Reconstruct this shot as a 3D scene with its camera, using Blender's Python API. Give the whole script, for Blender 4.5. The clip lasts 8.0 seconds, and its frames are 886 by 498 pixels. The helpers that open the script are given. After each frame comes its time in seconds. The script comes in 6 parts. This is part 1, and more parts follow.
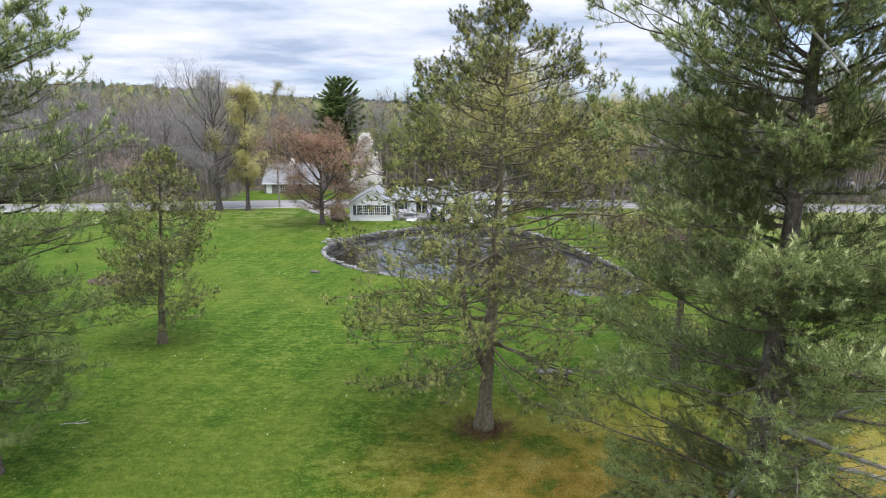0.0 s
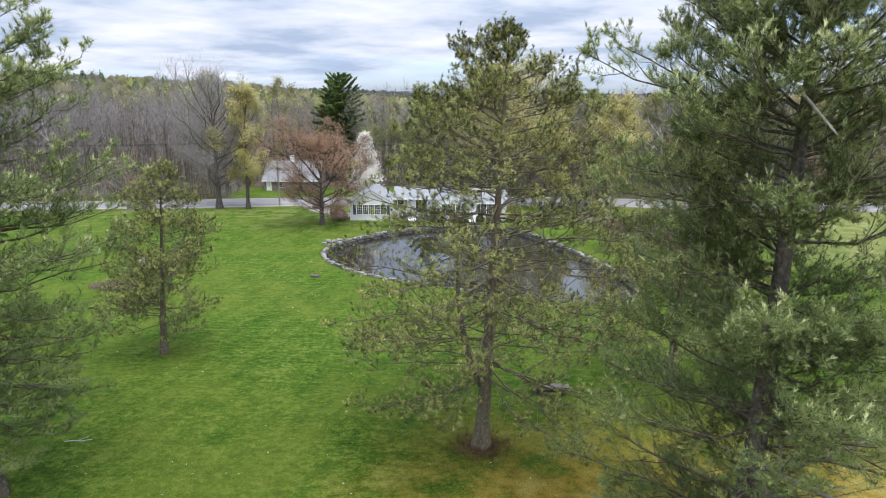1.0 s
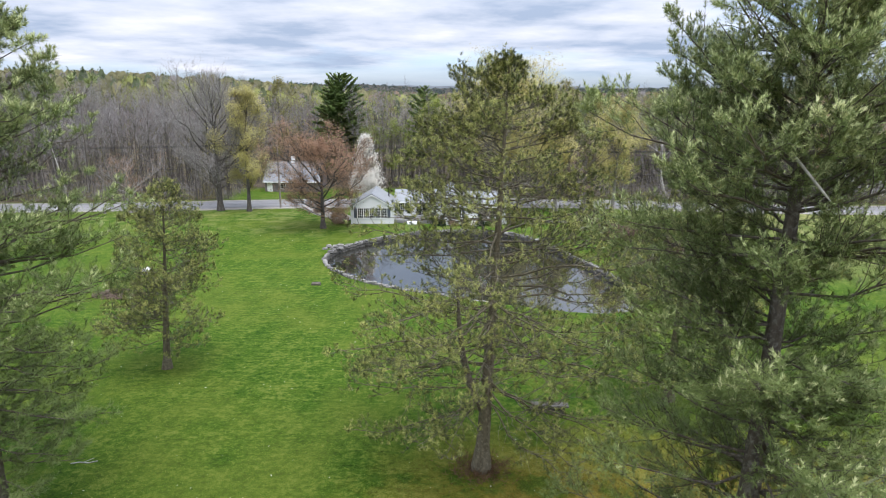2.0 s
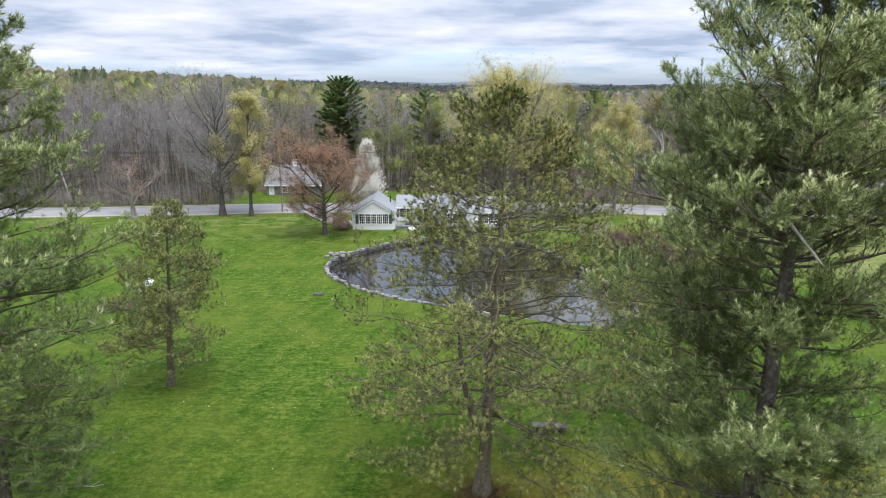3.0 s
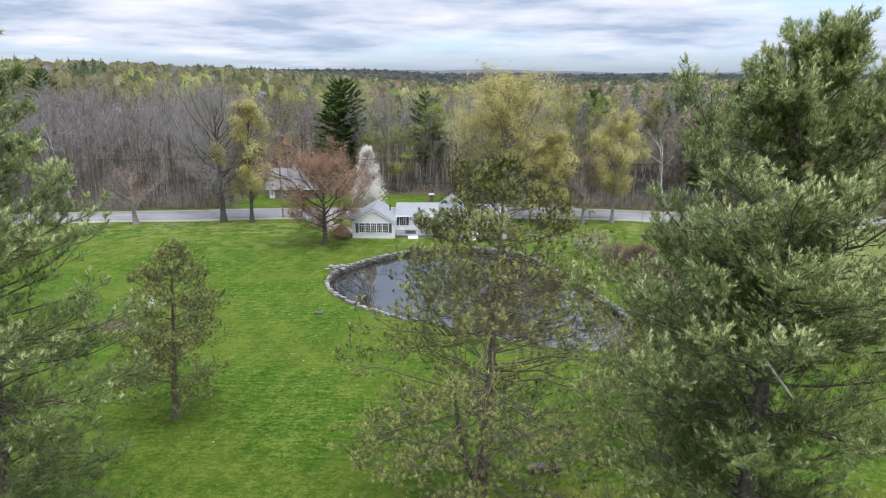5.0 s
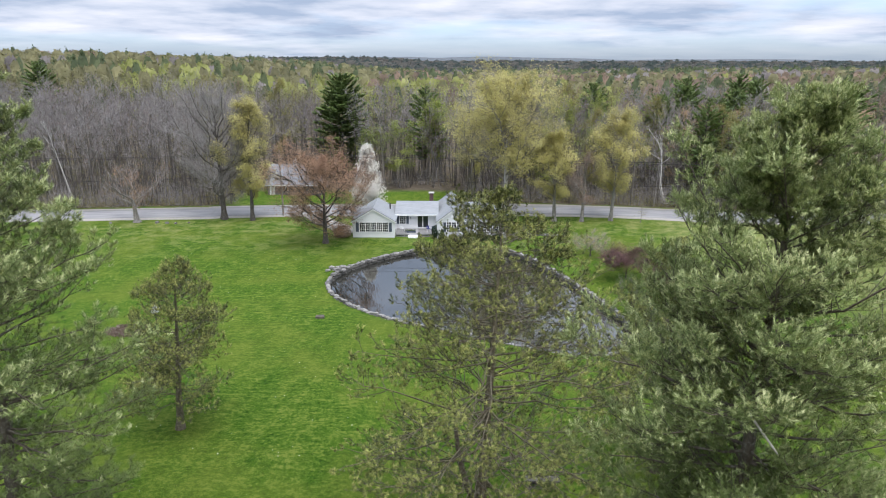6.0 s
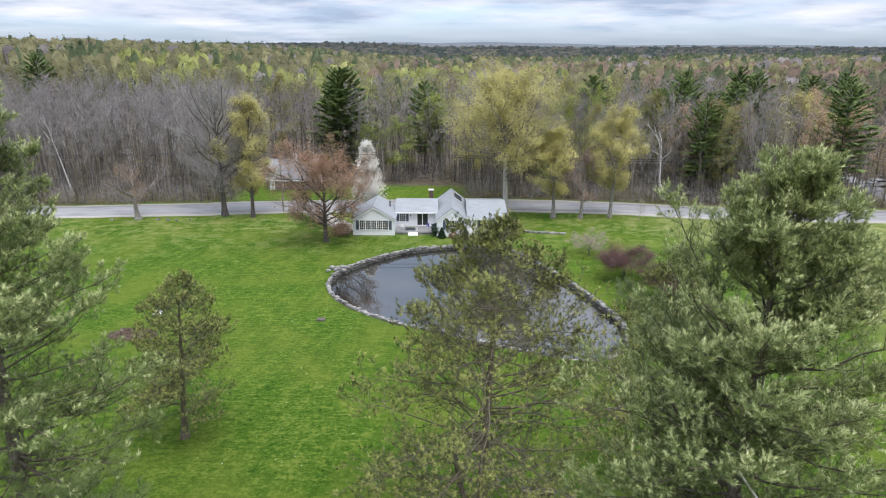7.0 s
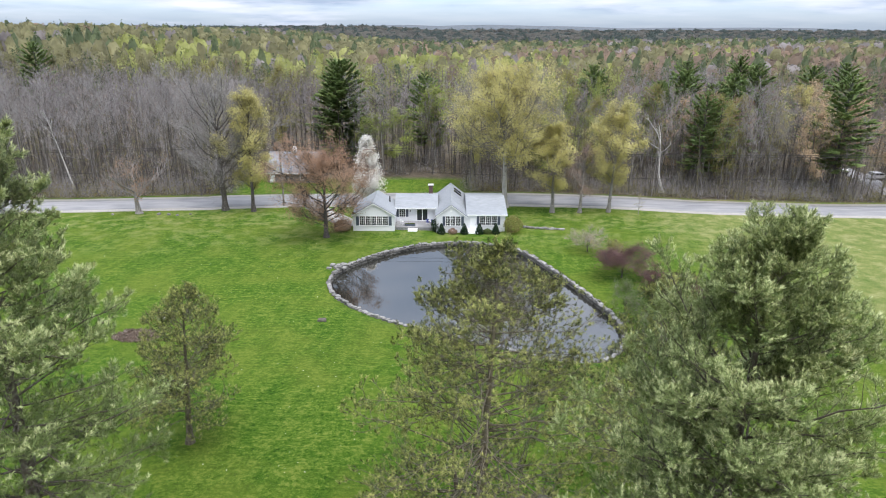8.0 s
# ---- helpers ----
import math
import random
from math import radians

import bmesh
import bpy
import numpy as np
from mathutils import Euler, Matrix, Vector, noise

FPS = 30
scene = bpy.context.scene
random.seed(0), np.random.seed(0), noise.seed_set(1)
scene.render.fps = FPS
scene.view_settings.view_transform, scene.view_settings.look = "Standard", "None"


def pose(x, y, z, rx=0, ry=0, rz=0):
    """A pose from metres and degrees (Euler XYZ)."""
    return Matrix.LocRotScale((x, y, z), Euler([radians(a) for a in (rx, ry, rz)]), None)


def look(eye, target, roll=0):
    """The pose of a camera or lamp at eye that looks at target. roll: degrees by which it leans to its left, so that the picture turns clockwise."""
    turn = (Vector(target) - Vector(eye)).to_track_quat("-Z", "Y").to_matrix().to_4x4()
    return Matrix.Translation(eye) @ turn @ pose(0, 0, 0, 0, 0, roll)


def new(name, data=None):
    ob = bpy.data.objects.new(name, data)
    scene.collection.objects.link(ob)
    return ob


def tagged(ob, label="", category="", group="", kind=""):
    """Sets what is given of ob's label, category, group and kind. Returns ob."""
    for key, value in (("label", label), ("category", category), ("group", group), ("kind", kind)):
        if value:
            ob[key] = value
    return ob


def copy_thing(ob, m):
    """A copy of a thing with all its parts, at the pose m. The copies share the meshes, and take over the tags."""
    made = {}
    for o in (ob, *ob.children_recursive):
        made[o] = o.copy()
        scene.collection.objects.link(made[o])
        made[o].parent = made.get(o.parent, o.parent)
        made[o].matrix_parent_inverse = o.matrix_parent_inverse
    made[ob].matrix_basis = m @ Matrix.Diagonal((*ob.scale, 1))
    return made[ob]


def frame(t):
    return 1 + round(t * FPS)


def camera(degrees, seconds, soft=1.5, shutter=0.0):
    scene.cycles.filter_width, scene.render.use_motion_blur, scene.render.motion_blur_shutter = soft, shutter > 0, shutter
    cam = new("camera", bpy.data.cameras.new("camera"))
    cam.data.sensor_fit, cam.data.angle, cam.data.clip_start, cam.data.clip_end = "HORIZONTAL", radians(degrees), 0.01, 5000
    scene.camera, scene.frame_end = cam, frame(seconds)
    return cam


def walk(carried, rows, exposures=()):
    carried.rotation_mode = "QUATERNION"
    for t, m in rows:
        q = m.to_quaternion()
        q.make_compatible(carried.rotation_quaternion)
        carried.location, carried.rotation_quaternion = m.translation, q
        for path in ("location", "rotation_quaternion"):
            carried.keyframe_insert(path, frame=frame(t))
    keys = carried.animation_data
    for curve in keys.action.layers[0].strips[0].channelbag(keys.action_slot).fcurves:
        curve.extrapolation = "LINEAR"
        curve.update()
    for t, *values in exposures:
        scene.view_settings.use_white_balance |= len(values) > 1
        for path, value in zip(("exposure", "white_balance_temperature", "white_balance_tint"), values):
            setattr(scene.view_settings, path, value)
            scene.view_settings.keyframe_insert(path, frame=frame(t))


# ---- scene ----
cam = camera(69.7, 8.0, soft=1.0)
# The walk: a drone that climbs straight up and slowly tips its lens down.
METRES, EYE, TILT, LEAN, TURN = 14.0, 18.0, -12.9, 0.0, 0.0
ROWS = [
    (0.0, 0.0, 0.0, 0.0, 0.0, 0.0, -0.0),
    (0.5, 0.0033, -0.0117, 0.0498, -0.0, -0.47, -0.06),
    (1.0, 0.0058, -0.0226, 0.1013, 0.01, -0.82, -0.08),
    (1.5, 0.005, -0.034, 0.1545, 0.01, -1.11, -0.1),
    (3.0, 0.0049, -0.0645, 0.3141, 0.18, -1.64, -0.11),
    (3.5, 0.003, -0.0777, 0.3702, 0.19, -1.76, -0.15),
    (4.0, 0.0049, -0.0907, 0.4318, 0.2, -1.95, -0.19),
    (4.5, 0.0086, -0.105, 0.4957, 0.22, -2.29, -0.21),
    (5.0, 0.0126, -0.122, 0.5612, 0.18, -2.72, -0.25),
    (6.5, 0.0146, -0.1709, 0.7623, 0.18, -4.42, -0.19),
    (7.0, 0.0153, -0.189, 0.8315, 0.16, -5.03, -0.21),
    (7.5, 0.0152, -0.2077, 0.9015, 0.14, -5.69, -0.22),
    (8.0, 0.0151, -0.2254, 0.9734, 0.13, -6.46, -0.25),
]
walk(cam, [(t, pose(0, 0, EYE, TILT, LEAN, TURN) @ pose(METRES * x, METRES * y, METRES * z, 90 + pitch, roll, yaw)) for t, x, y, z, yaw, pitch, roll in ROWS],
     exposures=[(0.0, 0.76, 6290, 15), (3.0, 0.7, 6290, 15), (5.0, 0.67, 6290, 15), (6.5, 0.64, 6290, 15), (8.0, 0.81, 6290, 15)])

# ---------------------------------------------------------------- light
SUN_EL, SUN_AZ = radians(69), radians(148)  # azimuth clockwise from +y
sun = new("sun", bpy.data.lights.new("sun", "SUN"))
sun.data.energy, sun.data.angle, sun.data.color = 2.1, radians(34), (1.0, 0.975, 0.93)
sun.matrix_basis = look((math.sin(SUN_AZ) * math.cos(SUN_EL) * 50, math.cos(SUN_AZ) * math.cos(SUN_EL) * 50, math.sin(SUN_EL) * 50), (0, 0, 0))


def build_sky():
    """A cloudy sky: a layer of cloud with blue gaps towards the horizon, over the clear-sky model."""
    w = bpy.data.worlds.new("sky")
    w.use_nodes = True
    n, k = w.node_tree.nodes, w.node_tree.links
    bg = n["Background"]
    sky = n.new("ShaderNodeTexSky")
    sky.sky_type, sky.sun_disc, sky.sun_elevation, sky.sun_rotation = "NISHITA", False, SUN_EL, SUN_AZ
    clear = n.new("ShaderNodeVectorMath")
    clear.operation = "SCALE"
    clear.inputs["Scale"].default_value = 0.12
    tint = n.new("ShaderNodeVectorMath")
    tint.operation = "MULTIPLY"
    tint.inputs[1].default_value = (0.8, 0.96, 1.3)  # white balance of the clear sky low over the land
    k.new(sky.outputs[0], tint.inputs[0])
    k.new(tint.outputs[0], clear.inputs[0])
    tc = n.new("ShaderNodeTexCoord")
    sep = n.new("ShaderNodeSeparateXYZ")
    k.new(tc.outputs["Generated"], sep.inputs[0])

    def op(kind, a, b, clamp=False):
        m = n.new("ShaderNodeMath")
        m.operation, m.use_clamp = kind, clamp
        for i, v in enumerate((a, b)):
            if isinstance(v, (int, float)):
                m.inputs[i].default_value = v
            else:
                k.new(v, m.inputs[i])
        return m.outputs[0]

    up = op("ADD", op("MAXIMUM", sep.outputs[2], 0.0), 0.1)
    flat = n.new("ShaderNodeCombineXYZ")
    k.new(op("DIVIDE", sep.outputs[0], up), flat.inputs[0])
    k.new(op("DIVIDE", sep.outputs[1], up), flat.inputs[1])

    def fbm(scale, detail, rough, shift):
        m = n.new("ShaderNodeMapping")
        m.inputs["Location"].default_value = shift
        k.new(flat.outputs[0], m.inputs[0])
        t = n.new("ShaderNodeTexNoise")
        t.inputs["Scale"].default_value, t.inputs["Detail"].default_value, t.inputs["Roughness"].default_value = scale, detail, rough
        k.new(m.outputs[0], t.inputs["Vector"])
        return t.outputs["Fac"]

    shade = n.new("ShaderNodeValToRGB")
    el = shade.color_ramp.elements
    el[0].position, el[0].color = 0.37, (0.29, 0.36, 0.46, 1)
    el[1].position, el[1].color = 0.67, (0.63, 0.65, 0.685, 1)
    el.new(0.5).color = (0.46, 0.51, 0.58, 1)
    k.new(fbm(0.85, 7, 0.55, (3.1, 1.7, 0)), shade.inputs[0])
    gap = n.new("ShaderNodeValToRGB")
    el = gap.color_ramp.elements
    el[0].position, el[0].color = 0.28, (0.15, 0.15, 0.15, 1)
    el[1].position, el[1].color = 0.42, (1, 1, 1, 1)
    low = op("MULTIPLY", op("SUBTRACT", 0.11, sep.outputs[2], True), 2.3)
    k.new(op("SUBTRACT", fbm(0.3, 6, 0.55, (7.3, 4.4, 2)), low), gap.inputs[0])
    mix = n.new("ShaderNodeMix")
    mix.data_type = "RGBA"
    k.new(gap.outputs[0], mix.inputs[0])
    k.new(clear.outputs[0], mix.inputs[6])
    k.new(shade.outputs[0], mix.inputs[7])
    # an overcast sky is brightest overhead
    zenith = n.new("ShaderNodeVectorMath")
    zenith.operation = "SCALE"
    k.new(mix.outputs[2], zenith.inputs[0])
    k.new(op("ADD", op("MULTIPLY", op("MULTIPLY", op("SUBTRACT", sep.outputs[2], 0.1), 1.2, True), 1.2), 0.98), zenith.inputs["Scale"])
    k.new(zenith.outputs[0], bg.inputs[0])
    bg.inputs[1].default_value = 1.0
    scene.world = w


build_sky()

# ---------------------------------------------------------------- materials
def material(name, rough=0.8):
    m = bpy.data.materials.new(name)
    m.use_nodes = True
    b = m.node_tree.nodes["Principled BSDF"]
    b.inputs["Roughness"].default_value = rough
    b.inputs["Specular IOR Level"].default_value = 0.25
    return m, m.node_tree.nodes, m.node_tree.links, b


def noise_tex(n, k, scale, detail=4, rough=0.55, coords="Object", stretch=(1, 1, 1), turn=(0, 0, 0)):
    tc = n.new("ShaderNodeTexCoord")
    mp = n.new("ShaderNodeMapping")
    mp.inputs["Scale"].default_value, mp.inputs["Rotation"].default_value = stretch, turn
    k.new(tc.outputs[coords], mp.inputs[0])
    t = n.new("ShaderNodeTexNoise")
    t.inputs["Scale"].default_value, t.inputs["Detail"].default_value, t.inputs["Roughness"].default_value = scale, detail, rough
    k.new(mp.outputs[0], t.inputs["Vector"])
    return t.outputs["Fac"]


def ramp(n, k, fac, *stops):
    r = n.new("ShaderNodeValToRGB")
    el = r.color_ramp.elements
    while len(el) < len(stops):
        el.new(0.5)
    for e, (p, c) in zip(el, stops):
        e.position, e.color = p, (*c, 1) if len(c) == 3 else c
    k.new(fac, r.inputs[0])
    return r.outputs[0]


def blend(n, k, fac, a, b, kind="MIX"):
    m = n.new("ShaderNodeMix")
    m.data_type, m.blend_type = "RGBA", kind
    for i, v in ((0, fac), (6, a), (7, b)):
        if isinstance(v, (int, float)):
            m.inputs[i].default_value = v
        elif isinstance(v, tuple):
            m.inputs[i].default_value = (*v, 1)
        else:
            k.new(v, m.inputs[i])
    return m.outputs[2]


def math_node(n, k, kind, a, b=0.0, clamp=False):
    m = n.new("ShaderNodeMath")
    m.operation, m.use_clamp = kind, clamp
    for i, v in enumerate((a, b)):
        if isinstance(v, (int, float)):
            m.inputs[i].default_value = v
        else:
            k.new(v, m.inputs[i])
    return m.outputs[0]


def bump(n, k, b, height, strength, distance):
    u = n.new("ShaderNodeBump")
    u.inputs["Strength"].default_value, u.inputs["Distance"].default_value = strength, distance
    k.new(height, u.inputs["Height"])
    k.new(u.outputs[0], b.inputs["Normal"])


def plain(name, c1, c2, scale=6.0, rough=0.7, relief=0.2, stretch=(1, 1, 1), metal=0.0, per_piece=0.0):
    """A surface of two tones mixed at two scales, with a fine relief."""
    m, n, k, b = material(name, rough)
    b.inputs["Metallic"].default_value = metal
    f = noise_tex(n, k, scale, 5, stretch=stretch)
    f2 = noise_tex(n, k, scale * 0.13, 3)
    c = ramp(n, k, math_node(n, k, "ADD", math_node(n, k, "MULTIPLY", f, 0.6), math_node(n, k, "MULTIPLY", f2, 0.4)), (0.35, c1), (0.65, c2))
    if per_piece:
        info = n.new("ShaderNodeObjectInfo")
        v = math_node(n, k, "ADD", math_node(n, k, "MULTIPLY", info.outputs["Random"], 2 * per_piece), 1 - per_piece)
        s = n.new("ShaderNodeVectorMath")
        s.operation = "SCALE"
        k.new(c, s.inputs[0])
        k.new(v, s.inputs["Scale"])
        c = s.outputs[0]
    k.new(c, b.inputs["Base Color"])
    if relief:
        bump(n, k, b, f, relief, 0.02)
    return m


def leaf(name, *cols, shine=0.25, through_light=0.5, patch=0.25, each=0.3):
    """Leaves or needles: each one has a tone of its own, and whole sprays vary too."""
    m, n, k, b = material(name, 0.6)
    geo = n.new("ShaderNodeNewGeometry")
    big = noise_tex(n, k, patch, 3)
    f = math_node(n, k, "ADD", math_node(n, k, "MULTIPLY", geo.outputs["Random Per Island"], each), math_node(n, k, "MULTIPLY", big, 1 - each))
    stops = [(0.25 + 0.5 * i / max(1, len(cols) - 1), c) for i, c in enumerate(cols)]
    c = ramp(n, k, f, *stops)
    k.new(c, b.inputs["Base Color"])
    b.inputs["Specular IOR Level"].default_value = shine
    tr = n.new("ShaderNodeBsdfTranslucent")
    k.new(c, tr.inputs[0])
    mx = n.new("ShaderNodeMixShader")
    mx.inputs[0].default_value = through_light
    k.new(b.outputs[0], mx.inputs[1])
    k.new(tr.outputs[0], mx.inputs[2])
    k.new(mx.outputs[0], n["Material Output"].inputs[0])
    return m


def bark(name, c1, c2, c3, scale=5.0):
    m, n, k, b = material(name, 0.9)
    f = noise_tex(n, k, scale, 6, 0.65, stretch=(1, 1, 0.22))
    lichen = noise_tex(n, k, 7.5, 6, 0.75)
    c = ramp(n, k, f, (0.35, c1), (0.62, c2))
    c = blend(n, k, ramp(n, k, lichen, (0.5, (0, 0, 0)), (0.68, (1, 1, 1))), c, c3)
    k.new(c, b.inputs["Base Color"])
    bump(n, k, b, f, 1.0, 0.08)
    return m


M = dict(
    # pale new growth over darker old needles; the contrast also paints lit tops
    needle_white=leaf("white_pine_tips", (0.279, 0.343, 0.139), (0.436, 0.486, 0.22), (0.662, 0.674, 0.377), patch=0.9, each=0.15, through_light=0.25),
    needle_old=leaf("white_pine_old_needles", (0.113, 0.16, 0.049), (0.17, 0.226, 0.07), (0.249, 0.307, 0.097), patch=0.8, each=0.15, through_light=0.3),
    needle_red=leaf("red_pine_needles", (0.14, 0.167, 0.053), (0.292, 0.312, 0.093), (0.55, 0.537, 0.177), patch=1.6, each=0.25, through_light=0.25),
    needle_young=leaf("red_pine_young_needles", (0.06, 0.083, 0.026), (0.098, 0.121, 0.034), (0.195, 0.197, 0.058), patch=1.6, each=0.25, through_light=0.2),
    needle_dark=leaf("conifer_needles", (0.104, 0.16, 0.056), (0.184, 0.259, 0.084), (0.31, 0.376, 0.13), patch=0.4, each=0.15, through_light=0.35),
    yellow=leaf("young_yellow_leaves", (0.323, 0.304, 0.094), (0.49, 0.446, 0.162), (0.669, 0.615, 0.292), patch=0.25, each=0.2, through_light=0.5),
    lime=leaf("young_lime_leaves", (0.196, 0.241, 0.052), (0.299, 0.345, 0.081), (0.414, 0.437, 0.138), patch=0.1, each=0.15),
    olive=leaf("young_olive_leaves", (0.16, 0.155, 0.05), (0.26, 0.24, 0.08), (0.36, 0.32, 0.13), patch=0.1),
    rust=leaf("red_spring_leaves", (0.263, 0.153, 0.093), (0.348, 0.218, 0.136), (0.428, 0.306, 0.209), patch=0.4, each=0.2),
    plum=leaf("purple_spring_leaves", (0.085, 0.038, 0.04), (0.15, 0.075, 0.072), (0.23, 0.14, 0.125), patch=0.5),
    blossom=leaf("white_blossom", (0.68, 0.65, 0.57), (0.78, 0.76, 0.7), (0.84, 0.83, 0.79), patch=0.5),
    buds=leaf("grey_twig_buds", (0.13, 0.115, 0.105), (0.2, 0.18, 0.168), (0.28, 0.255, 0.24), patch=0.1, through_light=0.1),
    budsred=leaf("reddish_twig_buds", (0.19, 0.12, 0.085), (0.28, 0.19, 0.135), (0.38, 0.27, 0.2), patch=0.1, through_light=0.1),
    shrub=leaf("shrub_leaves", (0.06, 0.09, 0.025), (0.12, 0.16, 0.05), (0.2, 0.24, 0.09), patch=0.6),
    evergreen=leaf("clipped_evergreen", (0.012, 0.035, 0.015), (0.03, 0.065, 0.03), (0.05, 0.09, 0.04), patch=0.8),
    far_buds=leaf("far_bare_twigs", (0.112, 0.099, 0.093), (0.234, 0.211, 0.198), (0.416, 0.379, 0.356), patch=0.06, each=0.12),
    far_red=leaf("far_reddish_twigs", (0.117, 0.088, 0.068), (0.235, 0.177, 0.128), (0.42, 0.298, 0.212), patch=0.11, each=0.12),
    far_olive=leaf("far_olive_leaves", (0.091, 0.09, 0.045), (0.198, 0.19, 0.094), (0.366, 0.344, 0.177), patch=0.11, each=0.12),
    far_lime=leaf("far_lime_leaves", (0.144, 0.158, 0.048), (0.293, 0.316, 0.096), (0.496, 0.5, 0.2), patch=0.11, each=0.12),
    far_pine=leaf("far_pine_needles", (0.044, 0.062, 0.031), (0.097, 0.127, 0.06), (0.186, 0.218, 0.104), patch=0.11, each=0.12),
    # woods past 1000 m: aerial haze put into the base colours as blue-grey
    haze_pine=leaf("hazed_pine_needles", (0.04, 0.055, 0.05), (0.06, 0.078, 0.068), (0.08, 0.1, 0.085), patch=0.01, each=0.1),
    haze_mix=leaf("hazed_mixed_woods", (0.085, 0.085, 0.075), (0.125, 0.12, 0.102), (0.17, 0.158, 0.13), patch=0.01, each=0.1),
    bark_pine=bark("pine_bark", (0.06, 0.047, 0.035), (0.138, 0.113, 0.086), (0.26, 0.245, 0.205)),
    bark_limb=bark("grey_pine_limb_bark", (0.081, 0.067, 0.043), (0.157, 0.134, 0.09), (0.257, 0.235, 0.168)),
    bark_grey=bark("grey_bark", (0.13, 0.115, 0.10), (0.27, 0.25, 0.225), (0.4, 0.38, 0.35)),
    bark_dark=bark("dark_bark", (0.045, 0.038, 0.033), (0.11, 0.095, 0.085), (0.2, 0.19, 0.17)),
    bark_pale=bark("bleached_bark", (0.3, 0.28, 0.25), (0.5, 0.47, 0.43), (0.6, 0.58, 0.54)),
    bark_birch=bark("white_birch_bark", (0.42, 0.4, 0.36), (0.66, 0.64, 0.59), (0.76, 0.74, 0.7)),
    twig=bark("twig_bark", (0.2, 0.188, 0.161), (0.31, 0.292, 0.253), (0.4, 0.381, 0.331)),
    twig_red=bark("red_pine_twig_bark", (0.085, 0.074, 0.056), (0.153, 0.135, 0.108), (0.255, 0.238, 0.194)),
    twig_pine=bark("pine_twig_bark", (0.06, 0.05, 0.04), (0.12, 0.10, 0.08), (0.2, 0.185, 0.16)),
    bark_wood=bark("forest_bark", (0.052, 0.044, 0.038), (0.137, 0.12, 0.105), (0.312, 0.293, 0.262)),
    twig_wood=bark("forest_twig_bark", (0.196, 0.178, 0.168), (0.322, 0.301, 0.289), (0.437, 0.416, 0.398)),
    peach=leaf("peach_spring_leaves", (0.391, 0.264, 0.153), (0.476, 0.348, 0.212), (0.535, 0.433, 0.297), patch=0.15),
    torn=plain("torn_orange_wood", (0.42, 0.2, 0.08), (0.62, 0.36, 0.17), 9, 0.8),
)

# ---------------------------------------------------------------- building helpers
def mesh_from(name, parts_):
    """One mesh from (verts, faces, material) groups; faces are arrays of triangles or quads."""
    me = bpy.data.meshes.new(name)
    V = np.concatenate([p[0] for p in parts_]).astype(np.float32)
    loops, totals, mats, slots, base = [], [], [], [], 0
    for v, f, mat in parts_:
        if mat not in slots:
            slots.append(mat)
        loops.append((np.asarray(f) + base).ravel())
        totals.append(np.full(len(f), np.asarray(f).shape[1]))
        mats.append(np.full(len(f), slots.index(mat)))
        base += len(v)
    L, T, S = np.concatenate(loops), np.concatenate(totals), np.concatenate(mats)
    me.vertices.add(len(V))
    me.vertices.foreach_set("co", V.ravel())
    me.loops.add(len(L))
    me.loops.foreach_set("vertex_index", L.astype(np.int32))
    me.polygons.add(len(T))
    me.polygons.foreach_set("loop_start", (np.cumsum(T) - T).astype(np.int32))
    me.polygons.foreach_set("material_index", S.astype(np.int32))
    for mat in slots:
        me.materials.append(mat)
    me.update(calc_edges=True)
    return me


def smooth(me):
    me.polygons.foreach_set("use_smooth", np.ones(len(me.polygons), dtype=bool))
    return me


def soft_crown(groups, name="crown"):
    """A crown's mesh with the normals by which massed foliage takes the light: those that a group brings, or up and outwards with a little of the single blade."""
    made, normals = [], []
    for v, f, mat, *own in groups:
        if own:
            nrm = own[0]
        elif f.shape[1] == 4:
            q = v[f]
            nrm = np.repeat(unit(np.cross(q[:, 2] - q[:, 0], q[:, 3] - q[:, 1])), 4, 0)
        else:
            t = v.reshape(-1, 3, 3)
            flat = unit(np.cross(t[:, 1] - t[:, 0], t[:, 2] - t[:, 0]))
            flat = np.where(flat[:, 2:] < 0, -flat, flat)
            nrm = np.repeat(unit(0.45 * flat + np.array([0, 0, 0.5]) + 0.45 * unit(t.mean(1) * np.array([1, 1, 0]))), 3, 0)
        if f.shape[1] == 3:
            # every blade's own face looks the way of its normal
            t, w = v[f], nrm.reshape(-1, 3, 3)
            wrong = (np.cross(t[:, 1] - t[:, 0], t[:, 2] - t[:, 0]) * w.sum(1)).sum(-1) < 0
            f, nrm = np.where(wrong[:, None], f[:, ::-1], f), np.where(wrong[:, None, None], w[:, ::-1], w).reshape(-1, 3)
        made.append((v, f, mat))
        normals.append(nrm)
    me = smooth(mesh_from(name, made))
    a = me.attributes.new("custom_normal", "FLOAT_VECTOR", "CORNER")
    a.data.foreach_set("vector", np.concatenate(normals).astype(np.float32).ravel())
    return me


def thing(name, at, label, category, group="", kind=""):
    e = new(name)
    e.location = at
    e.empty_display_size = 0.3
    return tagged(e, label, category, group, kind)


def child(name, me, parent, label=""):
    o = new(name, me)
    o.parent = parent
    if label:
        tagged(o, label)
    return o


def part(name, bm, mat, parent, label="", bevel=0.0):
    if bevel:
        bmesh.ops.bevel(bm, geom=bm.edges[:], offset=bevel, segments=1, affect="EDGES")
    bmesh.ops.recalc_face_normals(bm, faces=bm.faces[:])
    me = bpy.data.meshes.new(name)
    bm.to_mesh(me)
    bm.free()
    me.materials.append(mat)
    return child(name, me, parent, label)


